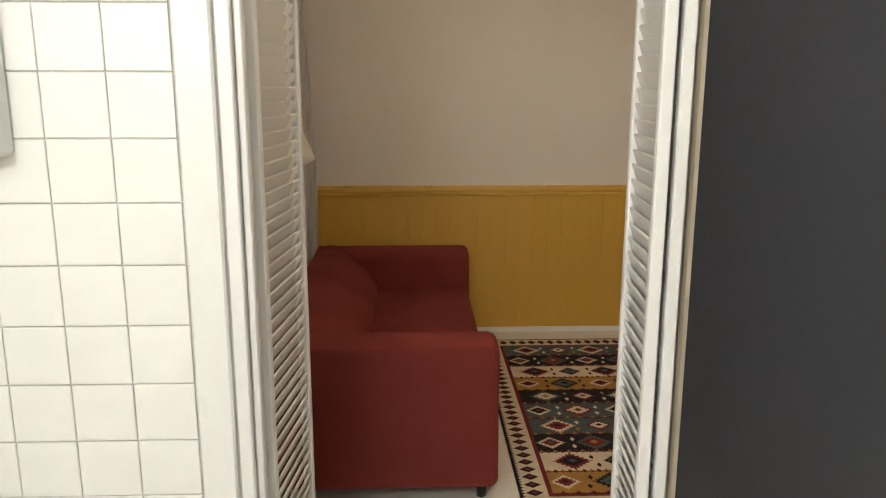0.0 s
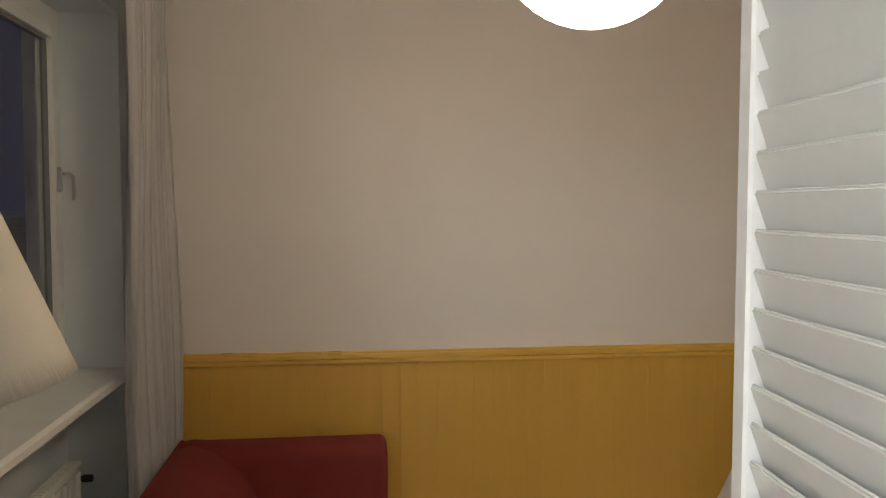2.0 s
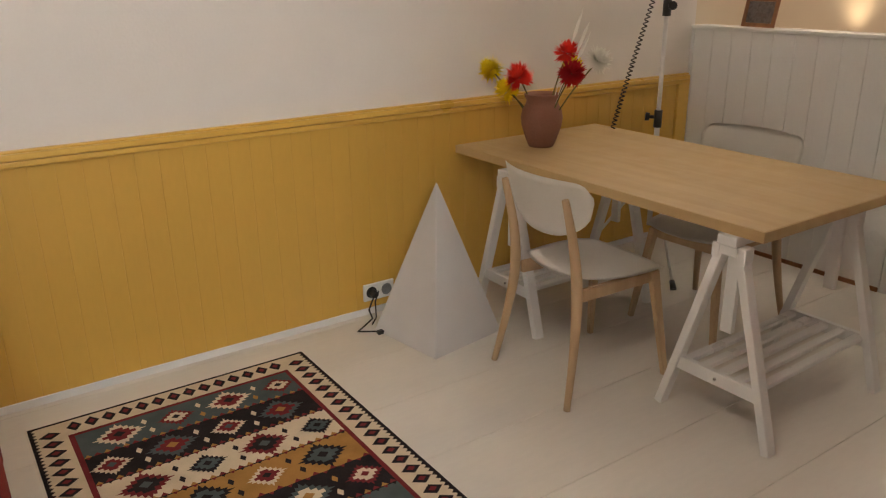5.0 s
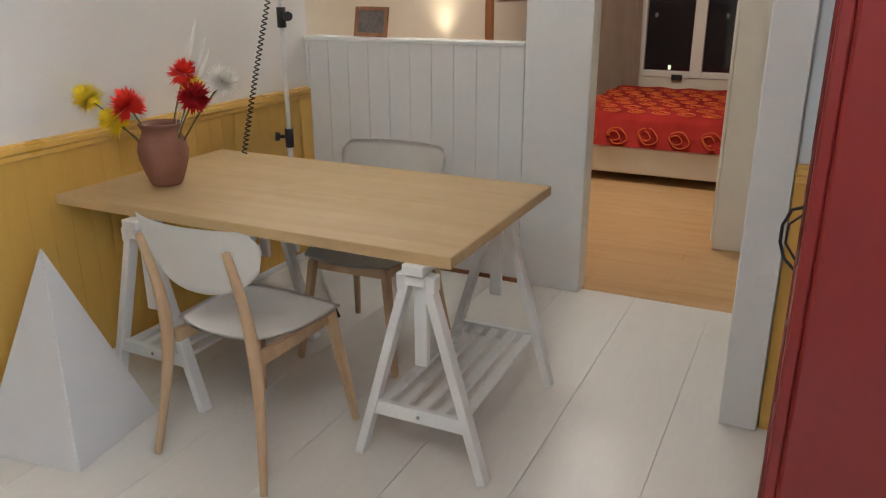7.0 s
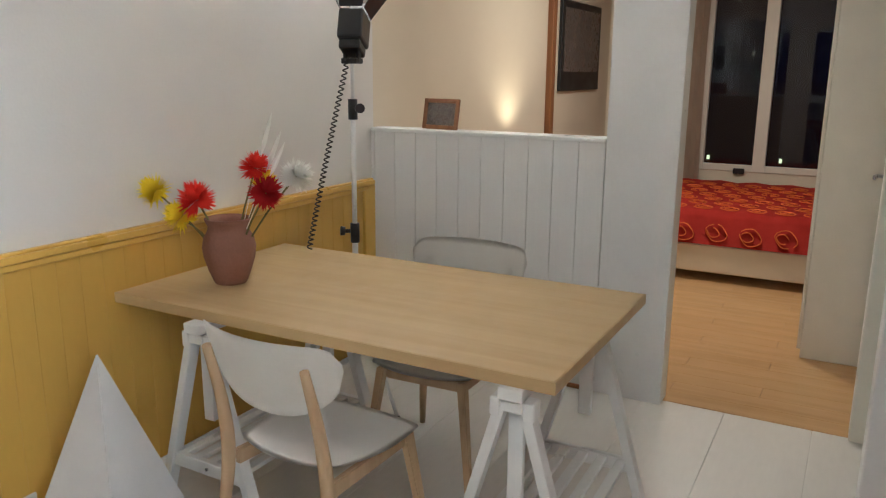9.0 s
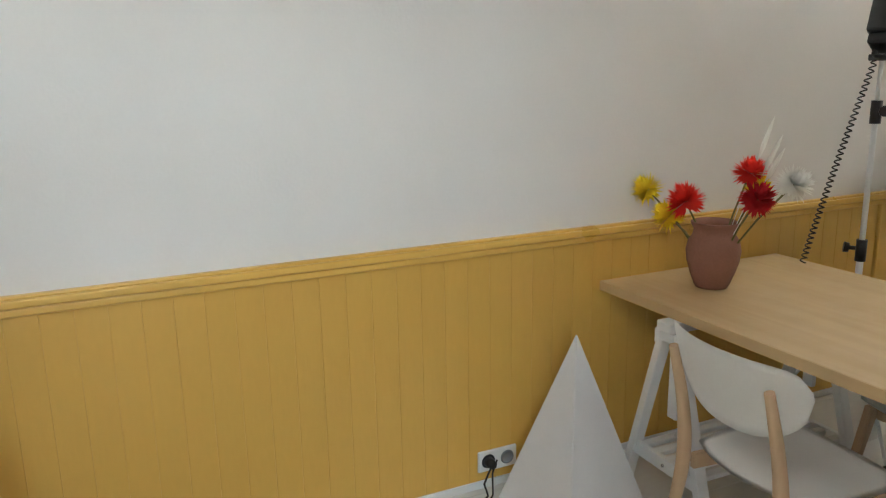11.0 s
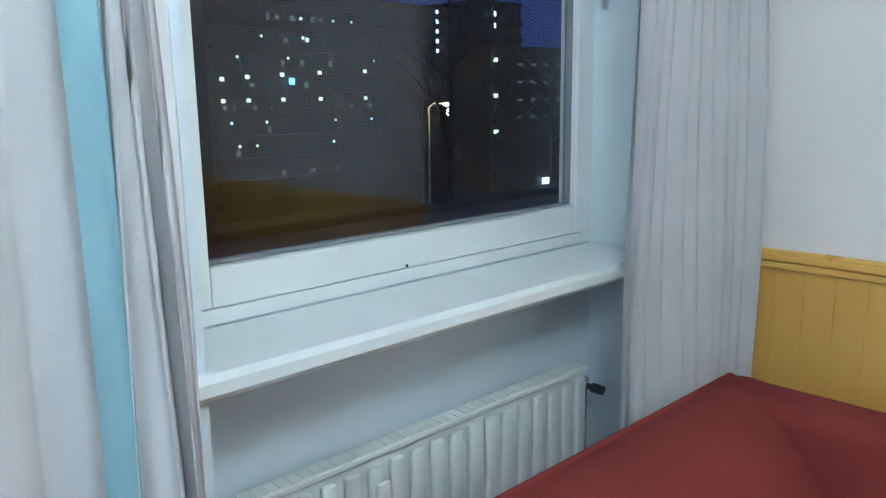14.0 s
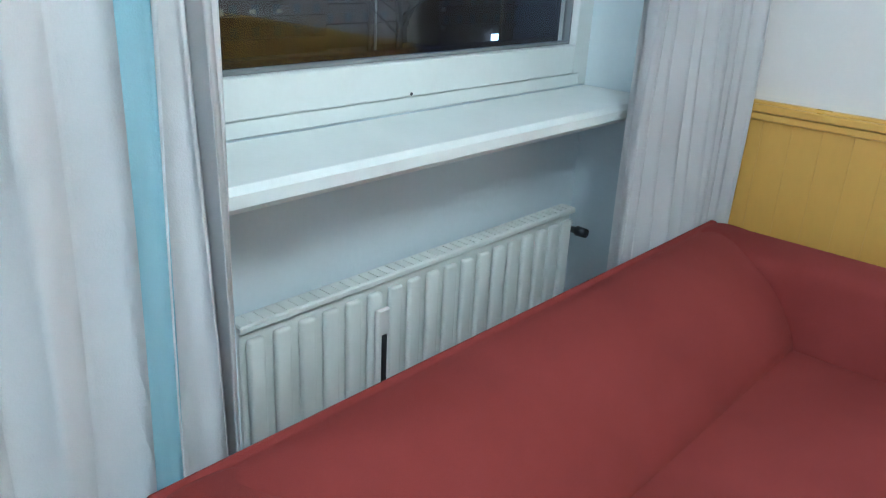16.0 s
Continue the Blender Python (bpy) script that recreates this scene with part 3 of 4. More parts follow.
def pad(name, rows, bevel):
    """An upholstered block with rounded edges."""
    bm = bmesh.new()
    box(bm, *rows)
    bmesh.ops.bevel(bm, geom=bm.edges[:], offset=bevel, segments=6, affect="EDGES", profile=0.5)
    return part(name, bm, M_SOFA, sofa, smooth=True)


def bolster(name, outline, length, at):
    """Upholstery of one smooth outline drawn along a length, its ends softly rounded."""
    pts = []
    n = len(outline)
    for k in range(n):
        p0, p1, p2, p3 = (outline[(k + d) % n] for d in (-1, 0, 1, 2))
        for q in range(6):
            t = q / 6
            pts.append(tuple(0.5 * (2 * b + (c - a) * t + (2 * a - 5 * b + 4 * c - d) * t * t + (3 * b - a - 3 * c + d) * t ** 3) for a, b, c, d in zip(p0, p1, p2, p3)))
    cx, cz = sum(p[0] for p in pts) / len(pts), sum(p[1] for p in pts) / len(pts)
    bm = bmesh.new()
    rings = []
    for y, inset in ((0.0, 0.035), (0.004, 0.020), (0.013, 0.008), (0.03, 0.0), (length - 0.03, 0.0), (length - 0.013, 0.008), (length - 0.004, 0.020), (length, 0.035)):
        ring_v = []
        for x, z in pts:
            d = math.hypot(x - cx, z - cz)
            f = (d - inset) / d
            ring_v.append(bm.verts.new((cx + (x - cx) * f, y, cz + (z - cz) * f)))
        rings.append(ring_v)
    m = len(pts)
    for a, b in zip(rings, rings[1:]):
        for k in range(m):
            bm.faces.new((a[k], a[(k + 1) % m], b[(k + 1) % m], b[k])).smooth = True
    bm.faces.new(rings[0][::-1])
    bm.faces.new(rings[-1])
    return part(name, bm, M_SOFA, sofa, smooth=True, at=at)


BACK = [(0.0, 0.10), (0.0, 0.35), (0.003, 0.62), (0.028, SH - 0.006), (0.085, SH), (0.17, 0.632), (0.265, 0.572), (0.335, 0.485), (0.36, 0.40), (0.36, 0.12), (0.32, 0.08), (0.03, 0.08)]
ARM = [(0.0, 0.10), (0.0, 0.35), (0.002, 0.60), (0.022, SH - 0.010), (0.07, SH + 0.002), (0.150, SH - 0.002), (0.195, 0.62), (0.212, 0.54), (0.225, 0.44), (0.232, 0.34), (0.235, 0.12), (0.24, 0.075), (0.02, 0.075)]
bolster("back", BACK, W - 0.012, pose(0, 0.006, 0))
bolster("arm", ARM, D - 0.006, pose(D, 0, 0, 0, 0, 90))
bolster("arm", [(-x, z) for x, z in ARM], D - 0.006, pose(D, W, 0, 0, 0, 90))
pad("seat_base", (0.16, D - 0.012, 0.19, W - 0.19, 0.075, 0.30), 0.03)
pad("seat_cushion", (0.16, D - 0.006, 0.192, W - 0.192, 0.27, 0.43), 0.045)
for lx, ly in ((0.06, 0.06), (D - 0.06, 0.06), (0.06, W - 0.06), (D - 0.06, W - 0.06)):
    bm = bmesh.new()
    lathe(bm, [(0.018, 0.0), (0.024, 0.075)], 14, Matrix.Translation((lx, ly, 0)), True)
    part("leg", bm, M_BLACK, sofa)

# ---------- kilim rug ----------
RX0, RX1, RUY0, RUY1 = 1.40, 2.45, -2.20, -0.20
rug = bmesh.new()
RM = [R_CREAM, R_BLACK, R_TEAL, R_RED, R_OCHRE]


def flat(pts, level, mi):
    z = 0.006 + 0.0012 * level
    f = rug.faces.new([rug.verts.new((x, y, z)) for x, y in pts])
    f.material_index = mi


def rect(x0, x1, y0, y1, level, mi):
    flat([(x0, y0), (x1, y0), (x1, y1), (x0, y1)], level, mi)


def diamond(x, y, rx, ry, level, mi, steps=1):
    """A woven diamond with a stepped outline."""
    if steps == 1:
        flat([(x + rx, y), (x, y + ry), (x - rx, y), (x, y - ry)], level, mi)
        return
    pts = []
    for q in range(4):
        sx, sy = ((1, 1), (-1, 1), (-1, -1), (1, -1))[q]
        seq = []
        for s in range(steps):
            a, b = 1 - s / steps, (s + 0.55) / steps
            seq += [(a * rx * sx, b * ry * sy * 0.999), ((1 - (s + 1) / steps * 0.98) * rx * sx, b * ry * sy)]
        pts += seq if q % 2 == 0 else seq[::-1]
    flat([(x + a, y + b) for a, b in pts], level, mi)


box(rug, RX0, RX1, RUY0, RUY1, 0.0005, 0.006, mi=0)
e = 0.012
for r in ((RX0, RX1, RUY0, RUY0 + e), (RX0, RX1, RUY1 - e, RUY1), (RX0, RX0 + e, RUY0, RUY1), (RX1 - e, RX1, RUY0, RUY1)):
    rect(*r, 0.3, 1)
BW = 0.115
FX0, FX1, FY0, FY1 = RX0 + BW, RX1 - BW, RUY0 + BW, RUY1 - BW
n = 14
for i in range(n):
    x = FX0 + (i + 0.5) * (FX1 - FX0) / n
    for y in (RUY0 + 0.062, RUY1 - 0.062):
        diamond(x, y, 0.026, 0.036, 1, 1)
        diamond(x, y, 0.012, 0.016, 2, 3)
n = 28
for i in range(-1, n + 1):
    y = FY0 + (i + 0.5) * (FY1 - FY0) / n
    for x in (RX0 + 0.062, RX1 - 0.062):
        diamond(x, y, 0.036, 0.026, 1, 1)
        diamond(x, y, 0.016, 0.012, 2, 3)
rect(FX0, FX1, FY0, FY1, 1, 3)
rect(FX0 + 0.018, FX1 - 0.018, FY0 + 0.018, FY1 - 0.018, 2, 1)
rnd = random.Random(4)


def medallion(x, y, rx, ry, level, ring_c, inner, heart, teeth=5):
    """A diamond with a toothed outer edge, a plain field and a small stepped heart."""
    pts = []
    for q in range(4):
        a0 = ((1, 0), (0, 1), (-1, 0), (0, -1))[q]
        a1 = ((0, 1), (-1, 0), (0, -1), (1, 0))[q]
        for k in range(teeth):
            for f, g in ((k / teeth, 1.0), ((k + 0.5) / teeth, 0.80)):
                pts.append((x + rx * g * (a0[0] * (1 - f) + a1[0] * f), y + ry * g * (a0[1] * (1 - f) + a1[1] * f)))
    flat(pts, level, ring_c)
    diamond(x, y, rx * 0.60, ry * 0.60, level + 1, inner, 3)
    diamond(x, y, rx * 0.24, ry * 0.24, level + 2, heart)


# ground colour, and the colours of the large and small medallions in turn
BANDS = [(2, (0, 3, 1), (3, 0, 1)), (1, (2, 3, 4), (0, 3, 2)), (0, (3, 1, 2), (1, 2, 1)), (4, (1, 2, 1), (0, 3, 1)), (1, (2, 0, 4), (3, 0, 3)), (2, (3, 0, 3), (0, 1, 3))]
nb = 10
bh = (FY1 - FY0 - 0.036) / nb
for k in range(nb):
    ground_c, first, second = BANDS[k % 6]
    y1 = FY1 - 0.018 - k * bh
    y0 = y1 - bh
    rect(FX0 + 0.018, FX1 - 0.018, y0 + 0.004, y1 - 0.002, 3, ground_c)
    w = (FX1 - FX0 - 0.036) / 4
    yc = (y0 + y1) / 2
    for i in range(4):
        x = FX0 + 0.018 + (i + 0.5 + 0.16 * (-1) ** k) * w
        big = (i + k) % 2 == 0
        medallion(x, yc, 0.092 if big else 0.07, bh * (0.46 if big else 0.36), 4.4, *(first if big else second))
        xs = x + w * 0.5
        if xs < FX1 - 0.05:
            for yy in (yc + bh * 0.2, yc - bh * 0.2):
                diamond(xs + rnd.uniform(-0.012, 0.012), yy, 0.011, 0.020, 3.8, 1 if ground_c in (0, 4) else rnd.choice((0, 0, 4)))
    m = 26
    for i in range(m):
        x = FX0 + 0.03 + i * (FX1 - FX0 - 0.06) / (m - 1)
        flat([(x - 0.013, y0 + 0.002), (x + 0.013, y0 + 0.002), (x, y0 + 0.020)], 3.6, 3 if i % 2 else 4)
        flat([(x - 0.010, y0 + 0.0015), (x + 0.010, y0 + 0.0015), (x, y0 - 0.012)], 3.7, 1 if i % 2 else 3)
# toothed black selvedge along both long sides
m = 90
for i in range(m):
    y = RUY0 + (i + 0.5) * (RUY1 - RUY0) / m
    for x, d in ((RX0 + e, 1), (RX1 - e, -1)):
        flat([(x, y - 0.009), (x, y + 0.009), (x + 0.012 * d, y)], 0.6, 1)
me = bpy.data.meshes.new("rug")
rug.to_mesh(me)
rug.free()
for mt in RM:
    me.materials.append(mt)
tagged(new("rug", me), "flat-woven kilim rug with diamond rows and cream border", "rug")

# ---------- table with trestles ----------
TX0, TX1, TY0, TY1, TZ = 3.368, 4.285, -1.68, -0.045, 0.752
table = thing("tabletop", "oak-veneered rectangular tabletop resting on two trestles", "tabletop")
blocks("board", M_TABLE, (TX0 + 0.003, TX1 - 0.003, TY0 + 0.003, TY1 - 0.003, TZ - 0.036, TZ), parent=table, bevel=0.002)
for r in ((TX0, TX0 + 0.0028, TY0, TY1), (TX1 - 0.0028, TX1, TY0, TY1), (TX0 + 0.003, TX1 - 0.003, TY0, TY0 + 0.0028), (TX0 + 0.003, TX1 - 0.003, TY1 - 0.0028, TY1)):
    blocks("edge_band", M_TABLE, (*r, TZ - 0.036, TZ - 0.001), parent=table)


def trestle(at):
    t = thing("trestle", "white-painted wooden trestle with slatted shelf", "trestle", at=at, group="table trestles")
    top = 0.655
    for sx in (-0.345, 0.345):
        for sy in (-1, 1):
            bm = bmesh.new()
            beam(bm, (sx, sy * 0.222, 0.0), (sx, sy * 0.035, top), 0.03, 0.045, up=(1, 0, 0), bevel=0.002)
            for v in bm.verts:
                if v.co.z < 0.0:
                    v.co.z = 0.0
            part("leg", bm, M_WHITE, t)
        blocks("shelf_rail", M_WHITE, (sx - 0.011 - 0.0125 * (1 if sx > 0 else -1) * 0, sx + 0.011, -0.168, 0.168, 0.165, 0.215), parent=t, bevel=0.002)
        s = 1 if sx < 0 else -1
        blocks("height_post", M_WHITE, (sx + s * 0.024 - 0.011, sx + s * 0.024 + 0.011, -0.022, 0.022, 0.36, 0.68), parent=t, bevel=0.002)
        for hy in (-0.048, 0.048):
            blocks("head_block", M_WHITE, (sx - 0.024, sx + 0.024, hy - 0.016, hy + 0.016, top - 0.03, top + 0.024), parent=t, bevel=0.004)
        blocks("cross_bar", M_WHITE, (sx - 0.0255, sx + 0.0255, -0.031, 0.031, top - 0.012, top + 0.022), parent=t, bevel=0.003)
        bm = bmesh.new()
        tube(bm, [(sx * 1.034, 0.0, 0.19), (sx * 1.046, 0.0, 0.19)], 0.006, 10)
        part("screw", bm, M_STEEL, t)
    blocks("top_beam", M_WHITE, (-0.385, 0.385, -0.035, 0.035, 0.681, 0.7155), parent=t, bevel=0.003)
    for k in range(5):
        y = -0.135 + k * 0.0675
        blocks("slat", M_WHITE, (-0.333, 0.333, y - 0.017, y + 0.017, 0.192, 0.209), parent=t, bevel=0.002)
    return t


tr = trestle(pose(3.735, -1.555, 0, 0, 0, 1))
copy_thing(tr, pose(3.705, -0.465, 0, 0, 0, -1))


def chair(at, label):
    """Bent birch chair: local x is forward, the back at negative x."""
    c = thing("dining_chair", label, "chair", at=at, group="chairs at the table")
    sh = 0.455
    bm = bmesh.new()
    nx, ny = 14, 14
    top = []
    for i in range(nx + 1):
        u = -1 + 2 * i / nx
        row = []
        for j in range(ny + 1):
            v = -1 + 2 * j / ny
            # square mapped to a rounded seat outline
            k = math.sqrt(1 - 0.30 * v * v)
            k2 = math.sqrt(1 - 0.30 * u * u)
            x, y = 0.22 * u * k, (0.225 + 0.012 * u) * v * k2
            row.append(bm.verts.new((x, y, sh + 0.010 * (u * u) * (1 if u < 0 else 0.2) + 0.010 * v * v - 0.012 * max(u, 0) ** 3)))
        top.append(row)
    for a, b in zip(top, top[1:]):
        for j in range(ny):
            bm.faces.new((a[j], b[j], b[j + 1], a[j + 1])).smooth = True
    bmesh.ops.solidify(bm, geom=bm.faces[:], thickness=0.014)
    part("seat", bm, M_CHAIRW, c, "white lacquered moulded seat")
    # curved backrest, higher in the middle of its lower edge
    bm = bmesh.new()
    rows = []
    nu, nv = 24, 8
    for i in range(nu + 1):
        u = -1 + 2 * i / nu
        edge = max(abs(u) - 0.78, 0.0) / 0.22
        hi = 0.850 - 0.004 * u * u - 0.045 * (1 - math.sqrt(max(1 - edge * edge, 0.0)))
        lo = min(0.850 - 0.070 - 0.160 * max(1 - abs(u) ** 2.4, 0.0) ** 0.55, hi - 0.004)
        row = []
        for j in range(nv + 1):
            v = j / nv
            z = lo + (hi - lo) * v
            x = -0.268 + 0.075 * u * u - 0.28 * (z - 0.66)
            row.append(bm.verts.new((x, 0.25 * u, z)))
        rows.append(row)
    for a, b in zip(rows, rows[1:]):
        for j in range(nv):
            bm.faces.new((a[j], a[j + 1], b[j + 1], b[j])).smooth = True
    bmesh.ops.solidify(bm, geom=bm.faces[:], thickness=0.011)
    part("backrest", bm, M_CHAIRW, c, "white lacquered curved backrest")
    for s in (-1, 1):
        bm = bmesh.new()
        key = [(-0.290, 0.235, 0.0, 0.0125), (-0.248, 0.209, 0.22, 0.017), (-0.228, 0.188, 0.42, 0.021), (-0.246, 0.180, 0.60, 0.018), (-0.292, 0.178, 0.785, 0.013)]
        pts, rad_list = [], []
        for k in range(4):
            p0, p1, p2, p3 = key[max(k - 1, 0)], key[k], key[k + 1], key[min(k + 2, 4)]
            for q in range(5 if k < 3 else 6):
                t = q / 5
                cr = [0.5 * (2 * b1 + (c1 - a1) * t + (2 * a1 - 5 * b1 + 4 * c1 - d1) * t * t + (3 * b1 - a1 - 3 * c1 + d1) * t ** 3) for a1, b1, c1, d1 in zip(p0, p1, p2, p3)]
                pts.append((cr[0], s * cr[1], max(cr[2], 0.0)))
                rad_list.append(cr[3])
        tube(bm, pts, rad_list, 10)
        part("back_leg", bm, M_BIRCH, c)
        bm = bmesh.new()
        beam(bm, (0.215, s * 0.222, 0.0), (0.165, s * 0.165, 0.435), 0.024, 0.024, up=(0, 1, 0), bevel=0.004, w2=0.042, d2=0.03)
        part("front_leg", bm, M_BIRCH, c)
        bm = bmesh.new()
        beam(bm, (-0.205, s * 0.178, 0.415), (0.16, s * 0.162, 0.415), 0.02, 0.05, bevel=0.004)
        part("side_rail", bm, M_BIRCH, c)
    bm = bmesh.new()
    beam(bm, (0.155, -0.15, 0.415), (0.155, 0.15, 0.415), 0.02, 0.045, bevel=0.004)
    part("front_rail", bm, M_BIRCH, c)
    return c


ch = chair(pose(3.35, -0.98, 0, 0, 0, -4), "birch dining chair with white moulded seat and backrest")
copy_thing(ch, pose(4.085, -0.965, 0, 0, 0, 182))

# ---------- vase and flowers ----------
VX, VY = 3.675, -0.30
vase = thing("vase", "rough brown terracotta jug vase on the table", "vase", at=pose(VX, VY, TZ) @ Matrix.Diagonal((1.08, 1.08, 1.03, 1)))
bm = bmesh.new()
lathe(bm, [(0.0, 0.0), (0.052, 0.0), (0.058, 0.012), (0.072, 0.05), (0.085, 0.095), (0.089, 0.13), (0.083, 0.165), (0.070, 0.188), (0.066, 0.205), (0.074, 0.222), (0.078, 0.232), (0.072, 0.235), (0.062, 0.215), (0.058, 0.19), (0.07, 0.14), (0.06, 0.03), (0.0, 0.02)], 40)
part("body", bm, M_TERRA, vase, smooth=True)


def flower(tip, root, mat, label, seed, size=0.048):
    """A many-petalled bloom on its stem, standing in the vase."""
    rnd = random.Random(seed)
    f = thing("flower", label, "flower", at=pose(VX, VY, TZ), group="flowers in the vase")
    root, tip = Vector(root), Vector(tip)
    mid = (root + tip) / 2 + Vector((0, 0, 0.015))
    bm = bmesh.new()
    tube(bm, [root, mid, tip], 0.0035, 6)
    part("stem", bm, M_STEM, f)
    d = (tip - mid).normalized()
    q = d.to_track_quat("Z", "Y").to_matrix().to_4x4()
    bm = bmesh.new()
    for k in range(280):
        el = math.asin(rnd.uniform(-0.75, 1))
        az = rnd.uniform(0, 2 * math.pi)
        L = size * rnd.uniform(0.75, 1.08)
        out = Vector((math.cos(el) * math.cos(az), math.cos(el) * math.sin(az), math.sin(el)))
        sd = out.cross(Vector((0, 0, 1)))
        sd = sd.normalized() if sd.length > 0.05 else Vector((1, 0, 0))
        nrm = sd.cross(out)
        w = size * 0.10
        pts = [out * 0.004, out * L * 0.6 + sd * w + nrm * 0.002, out * L + nrm * 0.004, out * L * 0.6 - sd * w + nrm * 0.002]
        bm.faces.new([bm.verts.new(tip + q.to_3x3() @ p) for p in pts])
    part("bloom", bm, mat, f)


flower((-0.12, 0.225, 0.335), (-0.02, 0.03, 0.10), M_FY, "yellow artificial pompom flower on a brown stem", 1, 0.067)
flower((-0.11, 0.115, 0.25), (-0.02, 0.02, 0.10), M_FY, "yellow artificial pompom flower drooping over the rim", 2, 0.072)
flower((-0.10, 0.045, 0.315), (-0.01, 0.01, 0.10), M_FR, "bright red artificial pompom flower", 3, 0.074)
flower((0.03, -0.115, 0.425), (0.0, -0.02, 0.10), M_FR, "bright red artificial pompom flower on a long stem", 4, 0.064)
flower((0.05, -0.135, 0.375), (0.02, -0.02, 0.10), M_FY, "yellow artificial pompom flower among the red ones", 5, 0.053)
flower((0.0, -0.185, 0.345), (0.01, -0.03, 0.10), M_FD, "dark red artificial pompom flower", 6, 0.067)
flower((0.08, -0.255, 0.40), (0.02, -0.03, 0.10), M_FW, "white artificial flower leaning to the corner", 7, 0.067)

# three thin white wisps above the white flower, each swelling near its tip
for k, (px, py, pz) in enumerate(((0.06, -0.175, 0.62), (0.07, -0.205, 0.56), (0.05, -0.235, 0.52))):
    pm = thing("dried_plume", "thin white wisp rising above the white flower", "dried plant", at=pose(VX, VY, TZ), group="white plumes in the vase")
    bm = bmesh.new()
    a, b = Vector((0.01, -0.02, 0.10)), Vector((px, py, pz))
    tube(bm, [a, a.lerp(b, 0.5) + Vector((0, 0, 0.01)), a.lerp(b, 0.72)], [0.0015, 0.0015, 0.001], 5)
    part("stem", bm, M_FW, pm)
    bm = bmesh.new()
    tube(bm, [a.lerp(b, 0.7), a.lerp(b, 0.8), a.lerp(b, 0.92), b], [0.001, 0.009, 0.007, 0.001], 6)
    part("wisp_tip", bm, M_FW, pm)

# ---------- studio lamp on its stand ----------
LX, LY = 4.51, -0.275
lamp = thing("studio_lamp", "black photo lamp with barn doors on a white stand", "lamp", at=pose(LX, LY, 0))
bm = bmesh.new()
tube(bm, [(0, 0, 0.20), (0, 0, 0.80)], 0.014, 12)
tube(bm, [(0, 0, 0.79), (0, 0, 1.36)], 0.0115, 12)
tube(bm, [(0, 0, 1.35), (0, 0, 1.55)], 0.009, 12)
part("pole", bm, M_WHITE, lamp)
for a in (238, 345, 160):
    ca, sa = math.cos(radians(a)), math.sin(radians(a))
    bm = bmesh.new()
    tube(bm, [(0.016 * ca, 0.016 * sa, 0.50), (0.45 * ca, 0.45 * sa, 0.018)], 0.008, 8)
    leg = part("leg", bm, M_WHITE, lamp)
    bm = bmesh.new()
    tube(bm, [(0.43 * ca, 0.43 * sa, 0.04), (0.465 * ca, 0.465 * sa, 0.006)], [0.013, 0.016], 10)
    part("rubber_foot", bm, M_BLACK, leg, "black rubber foot")
bm = bmesh.new()
tube(bm, [(0, 0, 0.46), (0, 0, 0.54)], 0.024, 12)
part("collar", bm, M_BLACK, lamp)
for z in (0.785, 1.347):
    bm = bmesh.new()
    tube(bm, [(0, 0, z - 0.045), (0, 0, z + 0.045)], 0.021, 14)
    k = 1 if z < 1 else -1
    tube(bm, [(0.0, 0.02 * k, z + 0.005), (-0.016, 0.045 * k, z + 0.005)], 0.009, 8)
    tube(bm, [(-0.016, 0.045 * k, z + 0.005), (-0.03, 0.06 * k, z + 0.007)], [0.02, 0.022], 10)
    part("clamp", bm, M_BLACK, lamp, "black screw clamp")
bm = bmesh.new()
box(bm, -0.03, 0.03, -0.04, 0.04, 1.545, 1.57, 0.004)
for s in (-1, 1):
    beam(bm, (0, s * 0.035, 1.55), (0, s * 0.035, 1.66), 0.012, 0.02, bevel=0.002)
part("yoke", bm, M_BLACK, lamp)
hm = pose(0, 0, 1.59, 0, 22, 20) @ Matrix.Diagonal((0.86, 0.86, 0.9, 1))
bm = bmesh.new()
for r in ((-0.07, 0.07, -0.055, 0.055, 0.0, 0.05), (-0.085, 0.085, -0.065, 0.065, 0.05, 0.20)):
    box(bm, *r, 0.012, 2)
bmesh.ops.transform(bm, matrix=hm, verts=bm.verts)
part("head", bm, M_BLACK, lamp)
for k, (dx, dy, w) in enumerate(((-1, 0, 0.12), (1, 0, 0.12), (0, -1, 0.15), (0, 1, 0.15))):
    bm = bmesh.new()
    a = Vector((0.085 * dx, 0.065 * dy, 0.205))
    b = a + Vector((0.075 * dx, 0.075 * dy, 0.13))
    beam(bm, a, b, w, 0.003, up=(dx, dy, -0.3), bevel=0, w2=w * 1.35)
    bmesh.ops.transform(bm, matrix=hm, verts=bm.verts)
    part("barn_door", bm, M_BLACK, lamp)
bm = bmesh.new()
a, b = Vector((-0.03, 0, 1.57)), Vector((-0.315, 0.02, TZ + 0.012))
pts = []
turns = 38
for i in range(turns * 8 + 1):
    s = i / (turns * 8)
    p = a.lerp(b, s) + Vector((-0.05 * math.sin(math.pi * s) * 0.3, 0, -0.02 * math.sin(math.pi * s)))
    an = 2 * math.pi * turns * s
    pts.append(p + Vector((math.cos(an), math.sin(an), 0)) * 0.011)
tube(bm, pts, 0.0032, 5)
part("coiled_cable", bm, M_RUBBER, lamp, "black coiled cable")

